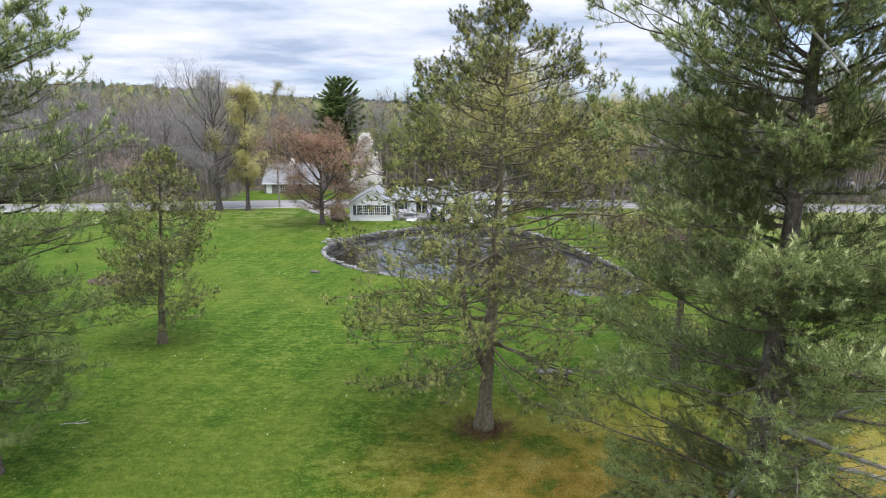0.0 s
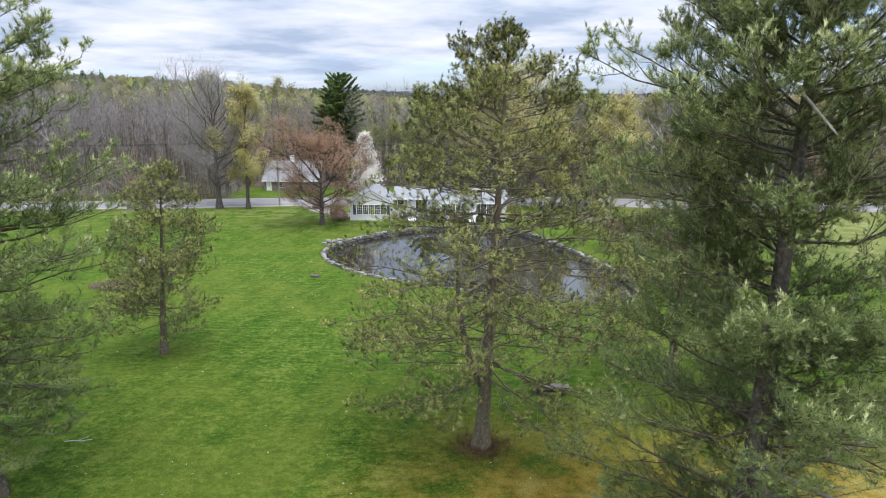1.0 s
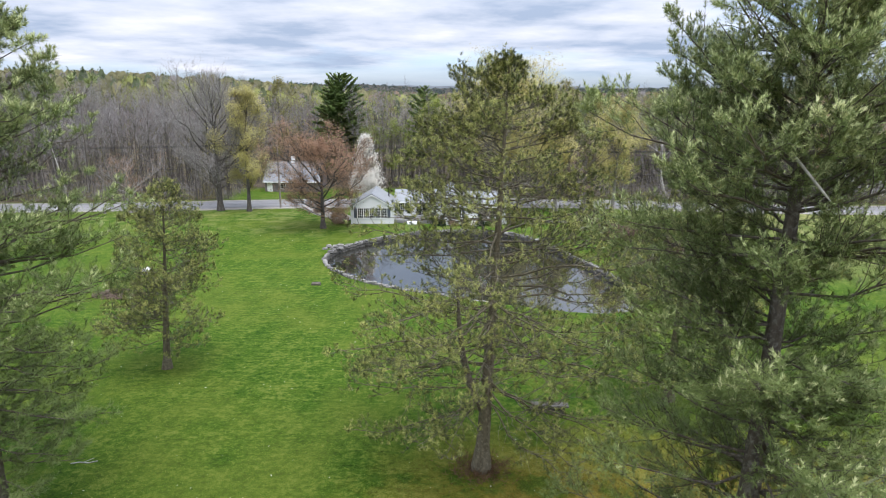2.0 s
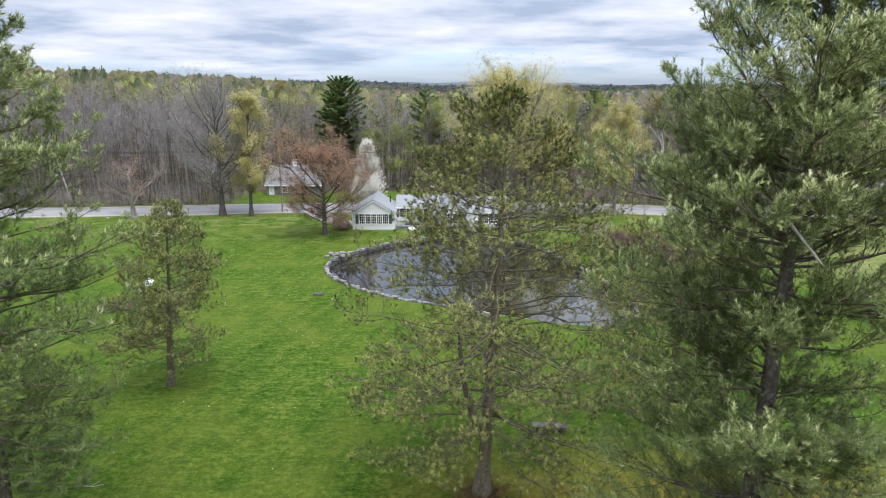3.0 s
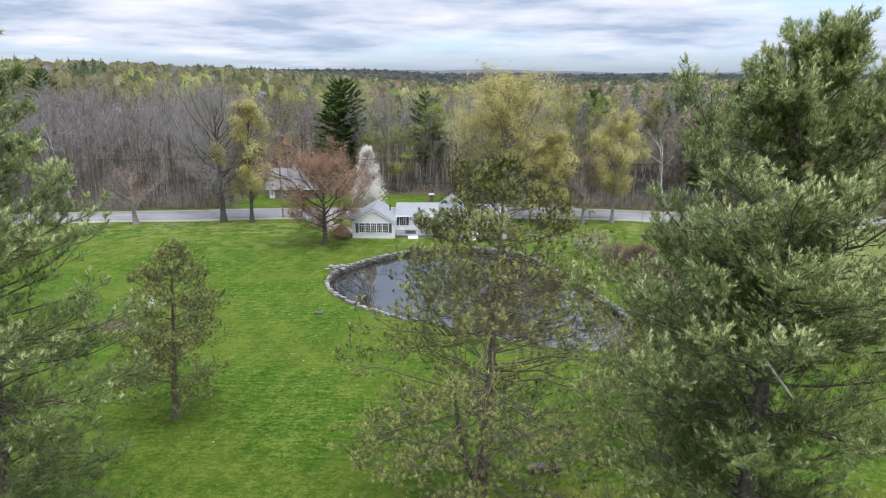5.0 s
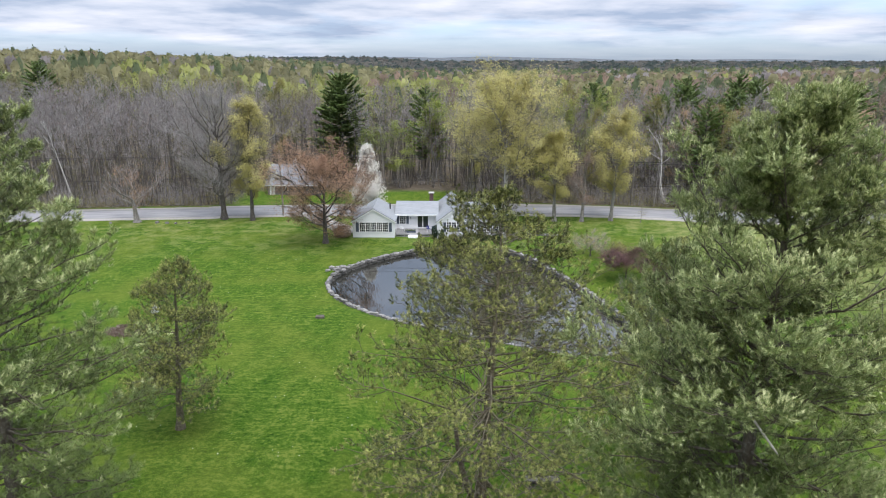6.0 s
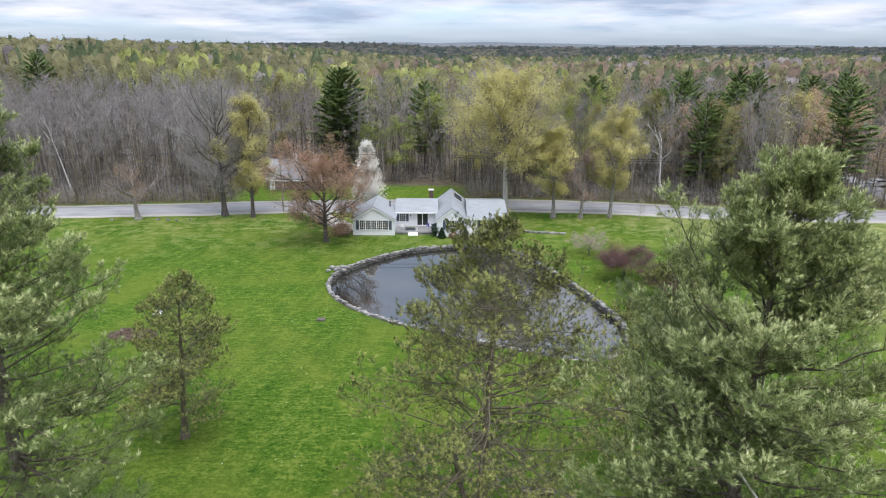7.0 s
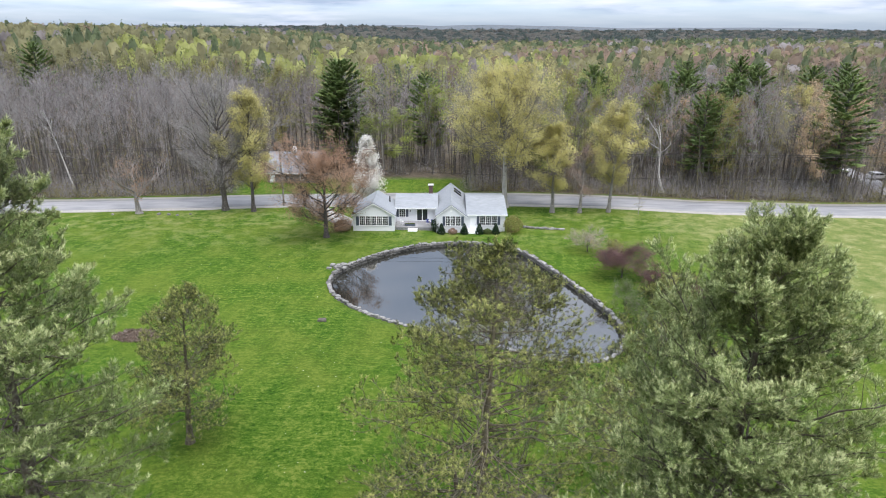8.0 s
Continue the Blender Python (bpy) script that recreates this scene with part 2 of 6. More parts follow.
def boxes(*bs):
    """A bmesh of boxes (x0, x1, y0, y1, z0, z1)."""
    bm = bmesh.new()
    for x0, x1, y0, y1, z0, z1 in bs:
        v = [bm.verts.new(p) for p in ((x0, y0, z0), (x1, y0, z0), (x1, y1, z0), (x0, y1, z0), (x0, y0, z1), (x1, y0, z1), (x1, y1, z1), (x0, y1, z1))]
        for f in ((0, 3, 2, 1), (4, 5, 6, 7), (0, 1, 5, 4), (1, 2, 6, 5), (2, 3, 7, 6), (3, 0, 4, 7)):
            bm.faces.new([v[i] for i in f])
    return bm


def prism(outline, a0, a1, axis):
    """A bmesh: the outline (pairs) drawn out from a0 to a1 along the axis; pairs are the other two coordinates in order."""
    def at(p, a):
        q = list(p)
        q.insert(axis, a)
        return q
    bm = bmesh.new()
    lo, hi = [bm.verts.new(at(p, a0)) for p in outline], [bm.verts.new(at(p, a1)) for p in outline]
    bm.faces.new(lo), bm.faces.new(hi[::-1])
    for i in range(len(lo)):
        j = (i + 1) % len(lo)
        bm.faces.new((lo[i], lo[j], hi[j], hi[i]))
    return bm


def wall_cells(x0, x1, z0, z1, holes, y0, y1):
    """Boxes of a wall along x with rectangular holes (hx0, hx1, hz0, hz1)."""
    xs = sorted({x0, x1, *(v for h in holes for v in h[:2])})
    zs = sorted({z0, z1, *(v for h in holes for v in h[2:])})
    out = []
    for a, b in zip(xs, xs[1:]):
        run = None
        for c, d in zip(zs, zs[1:]):
            solid = not any(h[0] <= a and b <= h[1] and h[2] <= c and d <= h[3] for h in holes)
            if solid:
                run = (run[0], d) if run else (c, d)
            if run and (not solid or d == zs[-1]):
                out.append((a, b, y0, y1, *run))
                run = None
    return out


def lathe(profile, sides=12):
    """A bmesh turned round z from (radius, height) pairs."""
    bm = bmesh.new()
    rings = [[bm.verts.new((r * math.cos(6.2832 * i / sides), r * math.sin(6.2832 * i / sides), z)) for i in range(sides)] for r, z in profile]
    for a, b in zip(rings, rings[1:]):
        for i in range(sides):
            bm.faces.new((a[i], a[(i + 1) % sides], b[(i + 1) % sides], b[i]))
    bm.faces.new(rings[0][::-1]), bm.faces.new(rings[-1])
    return bm


# ---------------------------------------------------------------- growing trees
def unit(v):
    return v / np.maximum(np.linalg.norm(v, axis=-1, keepdims=True), 1e-9)


def tubes(P, R, sides):
    """Tapered tubes along the polylines P (n, k, 3) with radii R (n, k)."""
    n, k, _ = P.shape
    T = unit(np.gradient(P, axis=1))
    ref = np.where(np.abs(T[..., 2:3]) > 0.9, np.array([1.0, 0, 0]), np.array([0, 0, 1.0]))
    A = unit(np.cross(T, ref))
    B = np.cross(T, A)
    a = np.arange(sides) * 2 * np.pi / sides
    V = P[:, :, None] + R[:, :, None, None] * (A[:, :, None] * np.cos(a)[:, None] + B[:, :, None] * np.sin(a)[:, None])
    i = np.arange(n * k * sides).reshape(n, k, sides)
    j = np.roll(i, -1, axis=2)
    F = np.stack([i[:, :-1], j[:, :-1], j[:, 1:], i[:, 1:]], -1).reshape(-1, 4)
    return V.reshape(-1, 3), F


def along(P, f):
    """Points and directions at the fractions f (n, m) of the polylines P (n, k, 3)."""
    n, k, _ = P.shape
    s = np.clip(f, 0, 0.9999) * (k - 1)
    i = s.astype(int)
    w = (s - i)[..., None]
    r = np.arange(n)[:, None]
    a, b = P[r, i], P[r, i + 1]
    return a + (b - a) * w, unit(b - a)


def shoots(rng, P, f, ang, az, L, k, rise, wob=0.05):
    """Branches that leave the polylines P at f, at the angle ang, turned az round the parent, of length L; rise bends them up."""
    p, T = along(P, f)
    ref = np.where(np.abs(T[..., 2:3]) > 0.95, np.array([1.0, 0, 0]), np.array([0, 0, 1.0]))
    side = unit(np.cross(T, ref))
    over = np.cross(side, T)
    D = T * np.cos(ang)[..., None] + (side * np.cos(az)[..., None] + over * np.sin(az)[..., None]) * np.sin(ang)[..., None]
    p, D, L = p.reshape(-1, 3), D.reshape(-1, 3), L.reshape(-1)
    s = np.linspace(0, 1, k)
    Q = p[:, None] + D[:, None] * (L[:, None] * s)[..., None]
    Q[..., 2] += rise * L[:, None] * s ** 2
    Q += rng.normal(0, wob, Q.shape) * (L[:, None] * s)[..., None]
    return Q


def needles(rng, p, d, n, length, width, spread, flat=0.45):
    """n thin needles at each point p along d, fanned out by spread."""
    c = len(p)
    D = unit(d[:, None] + rng.normal(0, spread, (c, n, 3)))
    # blades lie flat, so that the sprays catch the sky from above
    S = unit(np.cross(D, rng.normal(0, flat, (c, n, 3)) + np.array([0, 0, 1.0])))
    l = length * rng.uniform(0.7, 1.2, (c, n, 1))
    b = p[:, None] + D * 0.01
    V = np.stack([b - S * width / 2, b + S * width / 2, b + D * l], 2).reshape(-1, 3)
    return V, np.arange(len(V)).reshape(-1, 3)


def bottle_brush(rng, A, B, n, length, width, forward=0.6, up=0.7, swirl=0.35, loose=0.6):
    """n needles round each shoot from A to B, swept forward: verts, triangles, normals."""
    c = len(A)
    axis = unit(B - A)[:, None]
    s = rng.uniform(0, 1, (c, n, 1))
    P = A[:, None] + (B - A)[:, None] * s
    R = rng.normal(0, 1, (c, n, 3))
    R = unit(R - axis * (R * axis).sum(-1, keepdims=True))
    D = unit(R + axis * forward * (0.5 + 1.3 * s))
    S = unit(np.cross(D, rng.normal(0, loose, D.shape) + np.array([0, 0, 1.0]))) * width / 2
    ln = length * rng.uniform(0.75, 1.2, (c, n, 1))
    V = np.stack([P - S, P + S, P + D * ln], 2)
    out = unit(P * np.array([1, 1, 0]) + 1e-6)
    N = unit(swirl * R + np.array([0, 0, up]) + 0.3 * out)
    return V.reshape(-1, 3), np.arange(c * n * 3).reshape(-1, 3), np.repeat(N.reshape(-1, 3), 3, 0)


def leaflets(rng, p, size, out=None, loose=0.45):
    """One three-cornered leaf at each point, turned at random or, given out, roughly facing that way."""
    n = len(p)
    if out is None:
        nrm = unit(rng.normal(0, 1, (n, 3)))
    else:
        nrm = unit(unit(out) + rng.normal(0, loose, (n, 3)))
    a = unit(np.cross(nrm, rng.normal(0, 1, (n, 3))))
    b = np.cross(nrm, a)
    s = size * rng.uniform(0.6, 1.3, (n, 1))
    V = np.stack([p - a * s * 0.6, p + a * s * 0.6, p + b * s * 0.95], 1).reshape(-1, 3)
    return V, np.arange(n * 3).reshape(-1, 3)


def massed(out, up=0.35):
    """Normals for leaves that together make a rounded crown."""
    return np.repeat(unit(unit(out) + np.array([0, 0, up])), 3, 0)


def taper(n, k, r0, r1):
    return np.asarray(r0).reshape(-1, 1) * np.ones((n, 1)) * np.linspace(1, r1, k)[None]


def stem(rng, H, r, bend, k=14, flare=1.5, tip=0.08):
    s = np.linspace(0, 1, k)
    P = np.zeros((1, k, 3))
    P[0, :, 2] = H * s
    P[0, :, :2] = np.outer(s, bend) + np.cumsum(rng.normal(0, 0.006 * H / k, (k, 2)), 0)
    R = r * (1 - (1 - tip) * s ** 0.9)
    R[0] *= flare
    return P, R[None]


def conifer(seed, H, r, bend, clear, whorl, per, reach, lift, style, fine=1.0, bold=1.0, extra=(), lop=0.0):
    """A pine: whorls of branches up the stem. reach(u), lift(u): length and angle of the branches at the fraction u of the crown
    from its foot to its top; extra: single limbs as (u, azimuth, length, angle); lop: how much longer the top grows towards +x. style: 'white' for feathery plates, 'red' for tufts at the twigs' ends. Gives trunk, twig and needle groups."""
    rng = np.random.default_rng(seed)
    T, TR = stem(rng, H, r, bend)
    crown = H - clear
    nw = int(crown / whorl)
    u = np.repeat((np.arange(nw) + 0.5) / nw, per)
    u = np.clip(u + rng.uniform(-0.4, 0.4, len(u)) / nw, 0, 0.995)
    az = rng.uniform(0, 6.283, len(u))
    az += np.tile(np.arange(per) * 6.283 / per, nw) * 0.8
    L = np.array([reach(x) for x in u]) * (rng.uniform(0.68, 1.08, len(u)) if style == "white" else rng.uniform(0.74, 1.06, len(u)))
    el = np.array([lift(x) for x in u]) + rng.normal(0, 0.1, len(u))
    keep = rng.uniform(0, 1, len(u)) > np.where((u > 0.72) & (u < 0.96) & (style == "white"), 0.16, 0.06)
    u, az, L, el = u[keep], az[keep], L[keep], el[keep]
    L = L * (1 + lop * np.cos(az) * np.clip((u - 0.6) / 0.2, 0, 1))
    for own in extra:
        u, az, L, el = (np.append(a, b) for a, b in zip((u, az, L, el), own))
    p, _ = along(T, ((clear + u * crown) / H)[None])
    D = np.stack([np.cos(az) * np.cos(el), np.sin(az) * np.cos(el), np.sin(el)], -1)
    s = np.linspace(0, 1, 7)
    B = p[0][:, None] + D[:, None] * (L[:, None] * s)[..., None]
    curl = 0.16 if style == "white" else 0.13
    B[..., 2] += L[:, None] * (curl * s ** 2.2 - 0.10 * s * (1 - u[:, None]))
    B[:, 1:] += np.cumsum(rng.normal(0, 0.022, (len(B), 6, 3)), 1) * L[:, None, None]
    BR = taper(len(B), 7, 0.012 + 0.0085 * L, 0.2)
    groups = dict(trunk=[(*tubes(T, TR, 12), M["bark_pine" if style == "white" else "bark_limb"])], limb=[(*tubes(B, BR * (1.0 if style == "white" else 0.8), 5), M["bark_pine" if style == "white" else "bark_limb"])])
    if style == "white":
        m2 = int(21 * fine)
        f = np.sort(rng.uniform(0.1, 1.0, (len(B), m2)), 1)
        side = np.where(np.arange(m2) % 2, 0.0, np.pi)[None] + rng.normal(0.25, 0.45, f.shape) * np.where(np.arange(m2) % 2, 1, -1)[None]
        L2 = (0.36 + 0.40 * L[:, None] * (1.06 - f) ** 0.8 * np.clip(f / 0.35, 0.45, 1)) * rng.uniform(0.6, 1.25, f.shape)
        S2 = shoots(rng, B, f, rng.normal(0.85, 0.18, f.shape), side, L2, 5, 0.16)
        # short branches near the top carry few twigs
        some = rng.uniform(0, 1, len(S2)) < np.clip(np.repeat(L, m2) / 2.8, 0.5, 1)
        S2, L2 = S2[some], L2.reshape(-1)[some]
        m3 = 6
        f3 = rng.uniform(0.15, 1.0, (len(S2), m3))
        side = np.where(np.arange(m3) % 2, 0.0, np.pi)[None] + rng.normal(0, 0.7, f3.shape)
        L3 = (0.14 + 0.30 * L2.reshape(-1, 1) * (1.05 - f3)) * rng.uniform(0.7, 1.3, f3.shape)
        S3 = shoots(rng, S2, f3, rng.normal(0.8, 0.2, f3.shape), side, L3, 3, 0.3)
        groups["limb"].append((*tubes(S2, taper(len(S2), 5, 0.006 + 0.006 * L2.reshape(-1), 0.4), 3), M["twig_pine"]))
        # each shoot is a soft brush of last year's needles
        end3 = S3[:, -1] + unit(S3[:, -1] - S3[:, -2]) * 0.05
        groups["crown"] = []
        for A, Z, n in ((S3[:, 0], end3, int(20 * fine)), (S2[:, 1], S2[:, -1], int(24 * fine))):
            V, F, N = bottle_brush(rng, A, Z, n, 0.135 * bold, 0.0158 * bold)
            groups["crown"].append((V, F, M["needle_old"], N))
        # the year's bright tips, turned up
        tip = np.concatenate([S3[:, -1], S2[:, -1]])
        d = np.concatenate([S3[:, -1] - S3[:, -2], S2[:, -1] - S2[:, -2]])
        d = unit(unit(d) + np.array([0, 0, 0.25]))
        # few low down: the lower crown's shade is put into the needle colours
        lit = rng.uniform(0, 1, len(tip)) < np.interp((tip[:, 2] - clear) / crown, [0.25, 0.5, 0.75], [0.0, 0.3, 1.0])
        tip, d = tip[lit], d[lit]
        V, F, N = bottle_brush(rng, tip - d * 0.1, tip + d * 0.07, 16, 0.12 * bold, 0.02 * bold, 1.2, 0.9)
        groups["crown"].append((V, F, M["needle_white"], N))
    else:
        m2 = 13
        f = np.sort(rng.uniform(0.25, 1.0, (len(B), m2)), 1)
        f[:, -1] = 0.99
        L2 = (0.3 + 0.40 * L[:, None] * (1.05 - f) ** 0.8) * rng.uniform(0.6, 1.25, f.shape)
        side = np.where(np.arange(m2) % 2, 0.0, np.pi)[None] + rng.normal(0, 0.55, f.shape)
        S2 = shoots(rng, B, f, rng.normal(0.8, 0.2, f.shape), side, L2, 5, 0.25, 0.06)
        # short branches near the top carry few twigs
        some = rng.uniform(0, 1, len(S2)) < np.clip(np.repeat(L, m2) / 3.6, 0.4, 1)
        S2, L2 = S2[some], L2.reshape(-1)[some]
        m3 = 6 if fine > 0.9 else 5
        f3 = rng.uniform(0.3, 1.0, (len(S2), m3))
        L3 = rng.uniform(0.18, 0.5, f3.shape) * np.clip(L2[:, None] + 0.3, 0.5, 1)
        S3 = shoots(rng, S2, f3, rng.normal(0.75, 0.25, f3.shape), rng.uniform(0, 6.283, f3.shape), L3, 3, 0.45)
        groups["limb"].append((*tubes(S2, taper(len(S2), 5, 0.008 + 0.007 * L2.reshape(-1), 0.45), 3), M["twig_red"]))
        W3 = unit(np.cross(S3[:, -1] - S3[:, 0], rng.normal(0, 1, (len(S3), 3)))) * 0.011
        groups["limb"].append((np.stack([S3[:, 0] - W3, S3[:, 0] + W3, S3[:, -1]], 1).reshape(-1, 3), np.arange(len(S3) * 3).reshape(-1, 3), M["twig_red"]))
        p = np.concatenate([S3[:, -1], S2[:, -1]])
        d = np.concatenate([S3[:, -1] - S3[:, -2], S2[:, -1] - S2[:, -2]])
        d = unit(unit(d) + np.array([0, 0, 0.55]))
        # old shaded twigs low in the crown have lost their tufts
        alive = rng.uniform(0, 1, len(p)) < np.clip(0.85 + 0.6 * (p[:, 2] - clear) / crown, 0, 1)
        p, d = p[alive], d[alive]
        # each tuft: a dense burst of long needles about the twig's end; the outer, younger ones are darker and closer
        far_out = np.hypot(p[:, 0], p[:, 1]) / np.interp(p[:, 2], [clear + crown * q for q in np.linspace(0, 1, 9)], [max(0.3, reach(q)) for q in np.linspace(0, 1, 9)])
        young = rng.uniform(0, 1, len(p)) < np.clip(0.06 + 0.4 * far_out, 0, 0.5)
        groups["crown"] = []
        for own, n, length, width, forward, mat in ((young, 21, 0.125, 0.026, 0.75, "needle_young"), (~young, 20 if fine > 0.9 else 17, 0.155, 0.025, 0.4, "needle_red")):
            V, F, N = bottle_brush(rng, (p - d * 0.1)[own], (p + d * 0.05)[own], n, length, width, forward, 0.6, 0.5, 0.9)
            groups["crown"].append((V, F, M[mat], N))
        dead = rng.choice(len(B), len(B) // 3, replace=True)
        DP = shoots(rng, B[dead], rng.uniform(0.1, 0.7, (len(dead), 7)), rng.normal(0.9, 0.2, (len(dead), 7)), rng.uniform(0, 6.283, (len(dead), 7)),
                    rng.uniform(0.3, 1.2, (len(dead), 7)), 3, -0.15, 0.1)
        groups["limb"].append((*tubes(DP, taper(len(DP), 3, 0.009, 0.3), 3), M["twig"]))
    return groups


def broadleaf(seed, H, r, spread, clear, m1, m2, m3, m4, leaves, size, bark_mat, twig_mat, leaf_mat, top=0.95, droop=0.0, twig_w=0.03, shape=0.6, lean=0.02, cone=False, open_=1.05, light=False):
    """A broadleaved tree. m1..m4: limbs, branches, twigs, fine shoots; leaves: how many round each twig."""
    rng = np.random.default_rng(seed)
    T, TR = stem(rng, H * top, r, rng.normal(0, lean * H, 2), k=12, flare=1.45, tip=0.06)
    f = np.linspace(clear, 0.98, m1)[None] + rng.uniform(-0.02, 0.02, (1, m1))
    u = (f - clear) / (1 - clear)
    ang = open_ - 0.57 * open_ * u + rng.normal(0, 0.12, f.shape)
    L = spread * (1.15 * np.sin(np.pi * np.clip(0.16 + 0.8 * u, 0, 1)) ** shape) * rng.uniform(0.75, 1.2, f.shape)
    if cone:
        L = (spread * (1 - u) ** 0.8 + 0.35) * rng.uniform(0.8, 1.1, f.shape)
    az = np.arange(m1)[None] * 2.4 + rng.normal(0, 0.4, f.shape)
    B = shoots(rng, T, f, ang, az, L, 6, 0.28 - droop, 0.04)
    l1 = L.reshape(-1, 1)
    f2 = rng.uniform(0.25, 1.0, (len(B), m2))
    L2 = l1 * rng.uniform(0.25, 0.55, f2.shape) * (1.15 - 0.5 * f2)
    B2 = shoots(rng, B, f2, rng.normal(0.65, 0.2, f2.shape), rng.uniform(0, 6.283, f2.shape), L2, 3, 0.22 - droop, 0.06)
    f3 = rng.uniform(0.15, 1.0, (len(B2), m3))
    L3 = L2.reshape(-1, 1) * rng.uniform(0.3, 0.6, f3.shape)
    B3 = shoots(rng, B2, f3, rng.normal(0.65, 0.25, f3.shape), rng.uniform(0, 6.283, f3.shape), L3, 3, 0.2 - droop, 0.08)
    r1 = 0.36 * r * (L / L.max()).reshape(-1) ** 0.8
    groups = dict(trunk=[(*tubes(T, TR, 6 if light else 10), bark_mat)], limb=[(*tubes(B, taper(len(B), 6, r1, 0.22), 3 if light else 5), bark_mat)])
    r2 = np.repeat(r1, m2) * 0.36
    groups["limb"].append((*tubes(B2[:, ::2] if light else B2, taper(len(B2), 2 if light else 3, r2, 0.3), 3), twig_mat))
    d = B3[:, -1] - B3[:, 0]
    ln = np.linalg.norm(d, axis=1, keepdims=True)
    S = unit(np.cross(d, rng.normal(0, 1, d.shape))) * twig_w * 0.6
    V = np.stack([B3[:, 0] - S, B3[:, 0] + S, B3[:, -1]], 1).reshape(-1, 3)
    groups["twigs"] = [(V, np.arange(len(V)).reshape(-1, 3), twig_mat)]
    if m4:
        p4, d4 = along(B3, rng.uniform(0.1, 1.0, (len(B3), m4)))
        ln4 = np.repeat(ln, m4, 0).reshape(-1, 1)
        D = unit(d4.reshape(-1, 3) + rng.normal(0, 0.5, (p4.size // 3, 3)) + np.array([0, 0, 0.25 - droop]))
        p4 = p4.reshape(-1, 3)
        S = unit(np.cross(D, rng.normal(0, 1, D.shape))) * twig_w * 0.4
        e = p4 + D * ln4 * rng.uniform(0.4, 0.9, ln4.shape)
        V = np.stack([p4 - S, p4 + S, e], 1).reshape(-1, 3)
        groups["twigs"].append((V, np.arange(len(V)).reshape(-1, 3), twig_mat))
        ends = e
    else:
        ends = B3[:, -1]
    if leaves:
        n = int(len(ends) * leaves)
        p = ends[rng.integers(0, len(ends), n)] + rng.normal(0, 0.2 + size * 0.9, (n, 3))
        core = np.array([0, 0, H * (0.3 + 0.35 * clear)])
        groups["crown"] = [(*leaflets(rng, p, size, p - core), leaf_mat, massed(p - core + rng.normal(0, 0.2 * spread, p.shape)))]
    k = H / np.percentile(ends[:, 2], 99.7)
    for made in groups.values():
        for v, *_ in made:
            v[:, 2] *= k
    return groups


def plant(name, groups, at, label, category, group="", turn=0.0):
    """Sets a grown tree in the ground as a thing with its parts."""
    e = thing(name, at, label, category, group)
    e.rotation_euler = (0, 0, turn)
    for key in ("trunk", "limb", "twigs", "crown"):
        if key in groups:
            me = soft_crown(groups[key]) if key == "crown" else mesh_from(key, groups[key])
            if key in ("trunk", "limb"):
                smooth(me)
            c = child("fine_branching" if key == "twigs" else key, me, e)
            if key == "twigs":
                tagged(c, kind="stuff")
    return e

# ---------------------------------------------------------------- the lie of the land
POND = [(-14.9, 77.5), (-14.3, 82.5), (-10.5, 87.8), (-5.2, 92.3), (1.0, 94.3), (7.0, 93.7), (11.8, 90.6), (15.5, 82.7), (19.0, 72.5), (20.4, 65.5), (18.6, 59.2), (14.0, 56.5),
        (6.5, 59.6), (-1.0, 63.6), (-7.0, 66.8), (-12.4, 71.8)]
ROAD = [(-330, 96), (-75, 118.2), (-43, 122.1), (-14, 124.3), (15, 125.0), (36, 122.6), (56, 118.8), (84, 117.0), (140, 117), (330, 122)]
WATER = -0.62


def spline(pts, per, closed):
    """A Catmull-Rom curve through the points."""
    p = np.array(pts, float)
    q = np.concatenate([p[-1:], p, p[:2]]) if closed else np.concatenate([2 * p[:1] - p[1:2], p, 2 * p[-1:] - p[-2:-1]])
    t = np.linspace(0, 1, per, endpoint=False)[:, None]
    out = []
    for a, b, c, d in zip(q, q[1:], q[2:], q[3:]):
        m1, m2 = (c - a) / 2, (d - b) / 2
        out.append((2 * t ** 3 - 3 * t ** 2 + 1) * b + (t ** 3 - 2 * t ** 2 + t) * m1 + (3 * t ** 2 - 2 * t ** 3) * c + (t ** 3 - t ** 2) * m2)
    return np.concatenate(out + ([] if closed else [p[-1:]]))


RIM = spline(POND, 12, True)
LANE = spline(ROAD, 10, False)


def verge(x):
    """Where the woods begin, a little beyond the road's far edge."""
    return np.interp(x, LANE[:, 0], LANE[:, 1]) + 6.5


def pond_depth(x, y):
    """Distance to the pond's rim, positive inside."""
    x, y = np.asarray(x, float), np.asarray(y, float)
    best, inside = np.full(x.shape, 1e9), np.zeros(x.shape, bool)
    for (ax, ay), (bx, by) in zip(RIM, np.roll(RIM, -1, 0)):
        t = np.clip(((x - ax) * (bx - ax) + (y - ay) * (by - ay)) / ((bx - ax) ** 2 + (by - ay) ** 2), 0, 1)
        best = np.minimum(best, np.hypot(x - ax - t * (bx - ax), y - ay - t * (by - ay)))
        if ay != by:
            inside ^= ((ay > y) != (by > y)) & (x < (bx - ax) * (y - ay) / (by - ay) + ax)
    return np.where(inside, best, -best)


def ease(v):
    v = np.clip(v, 0, 1)
    return v * v * (3 - 2 * v)


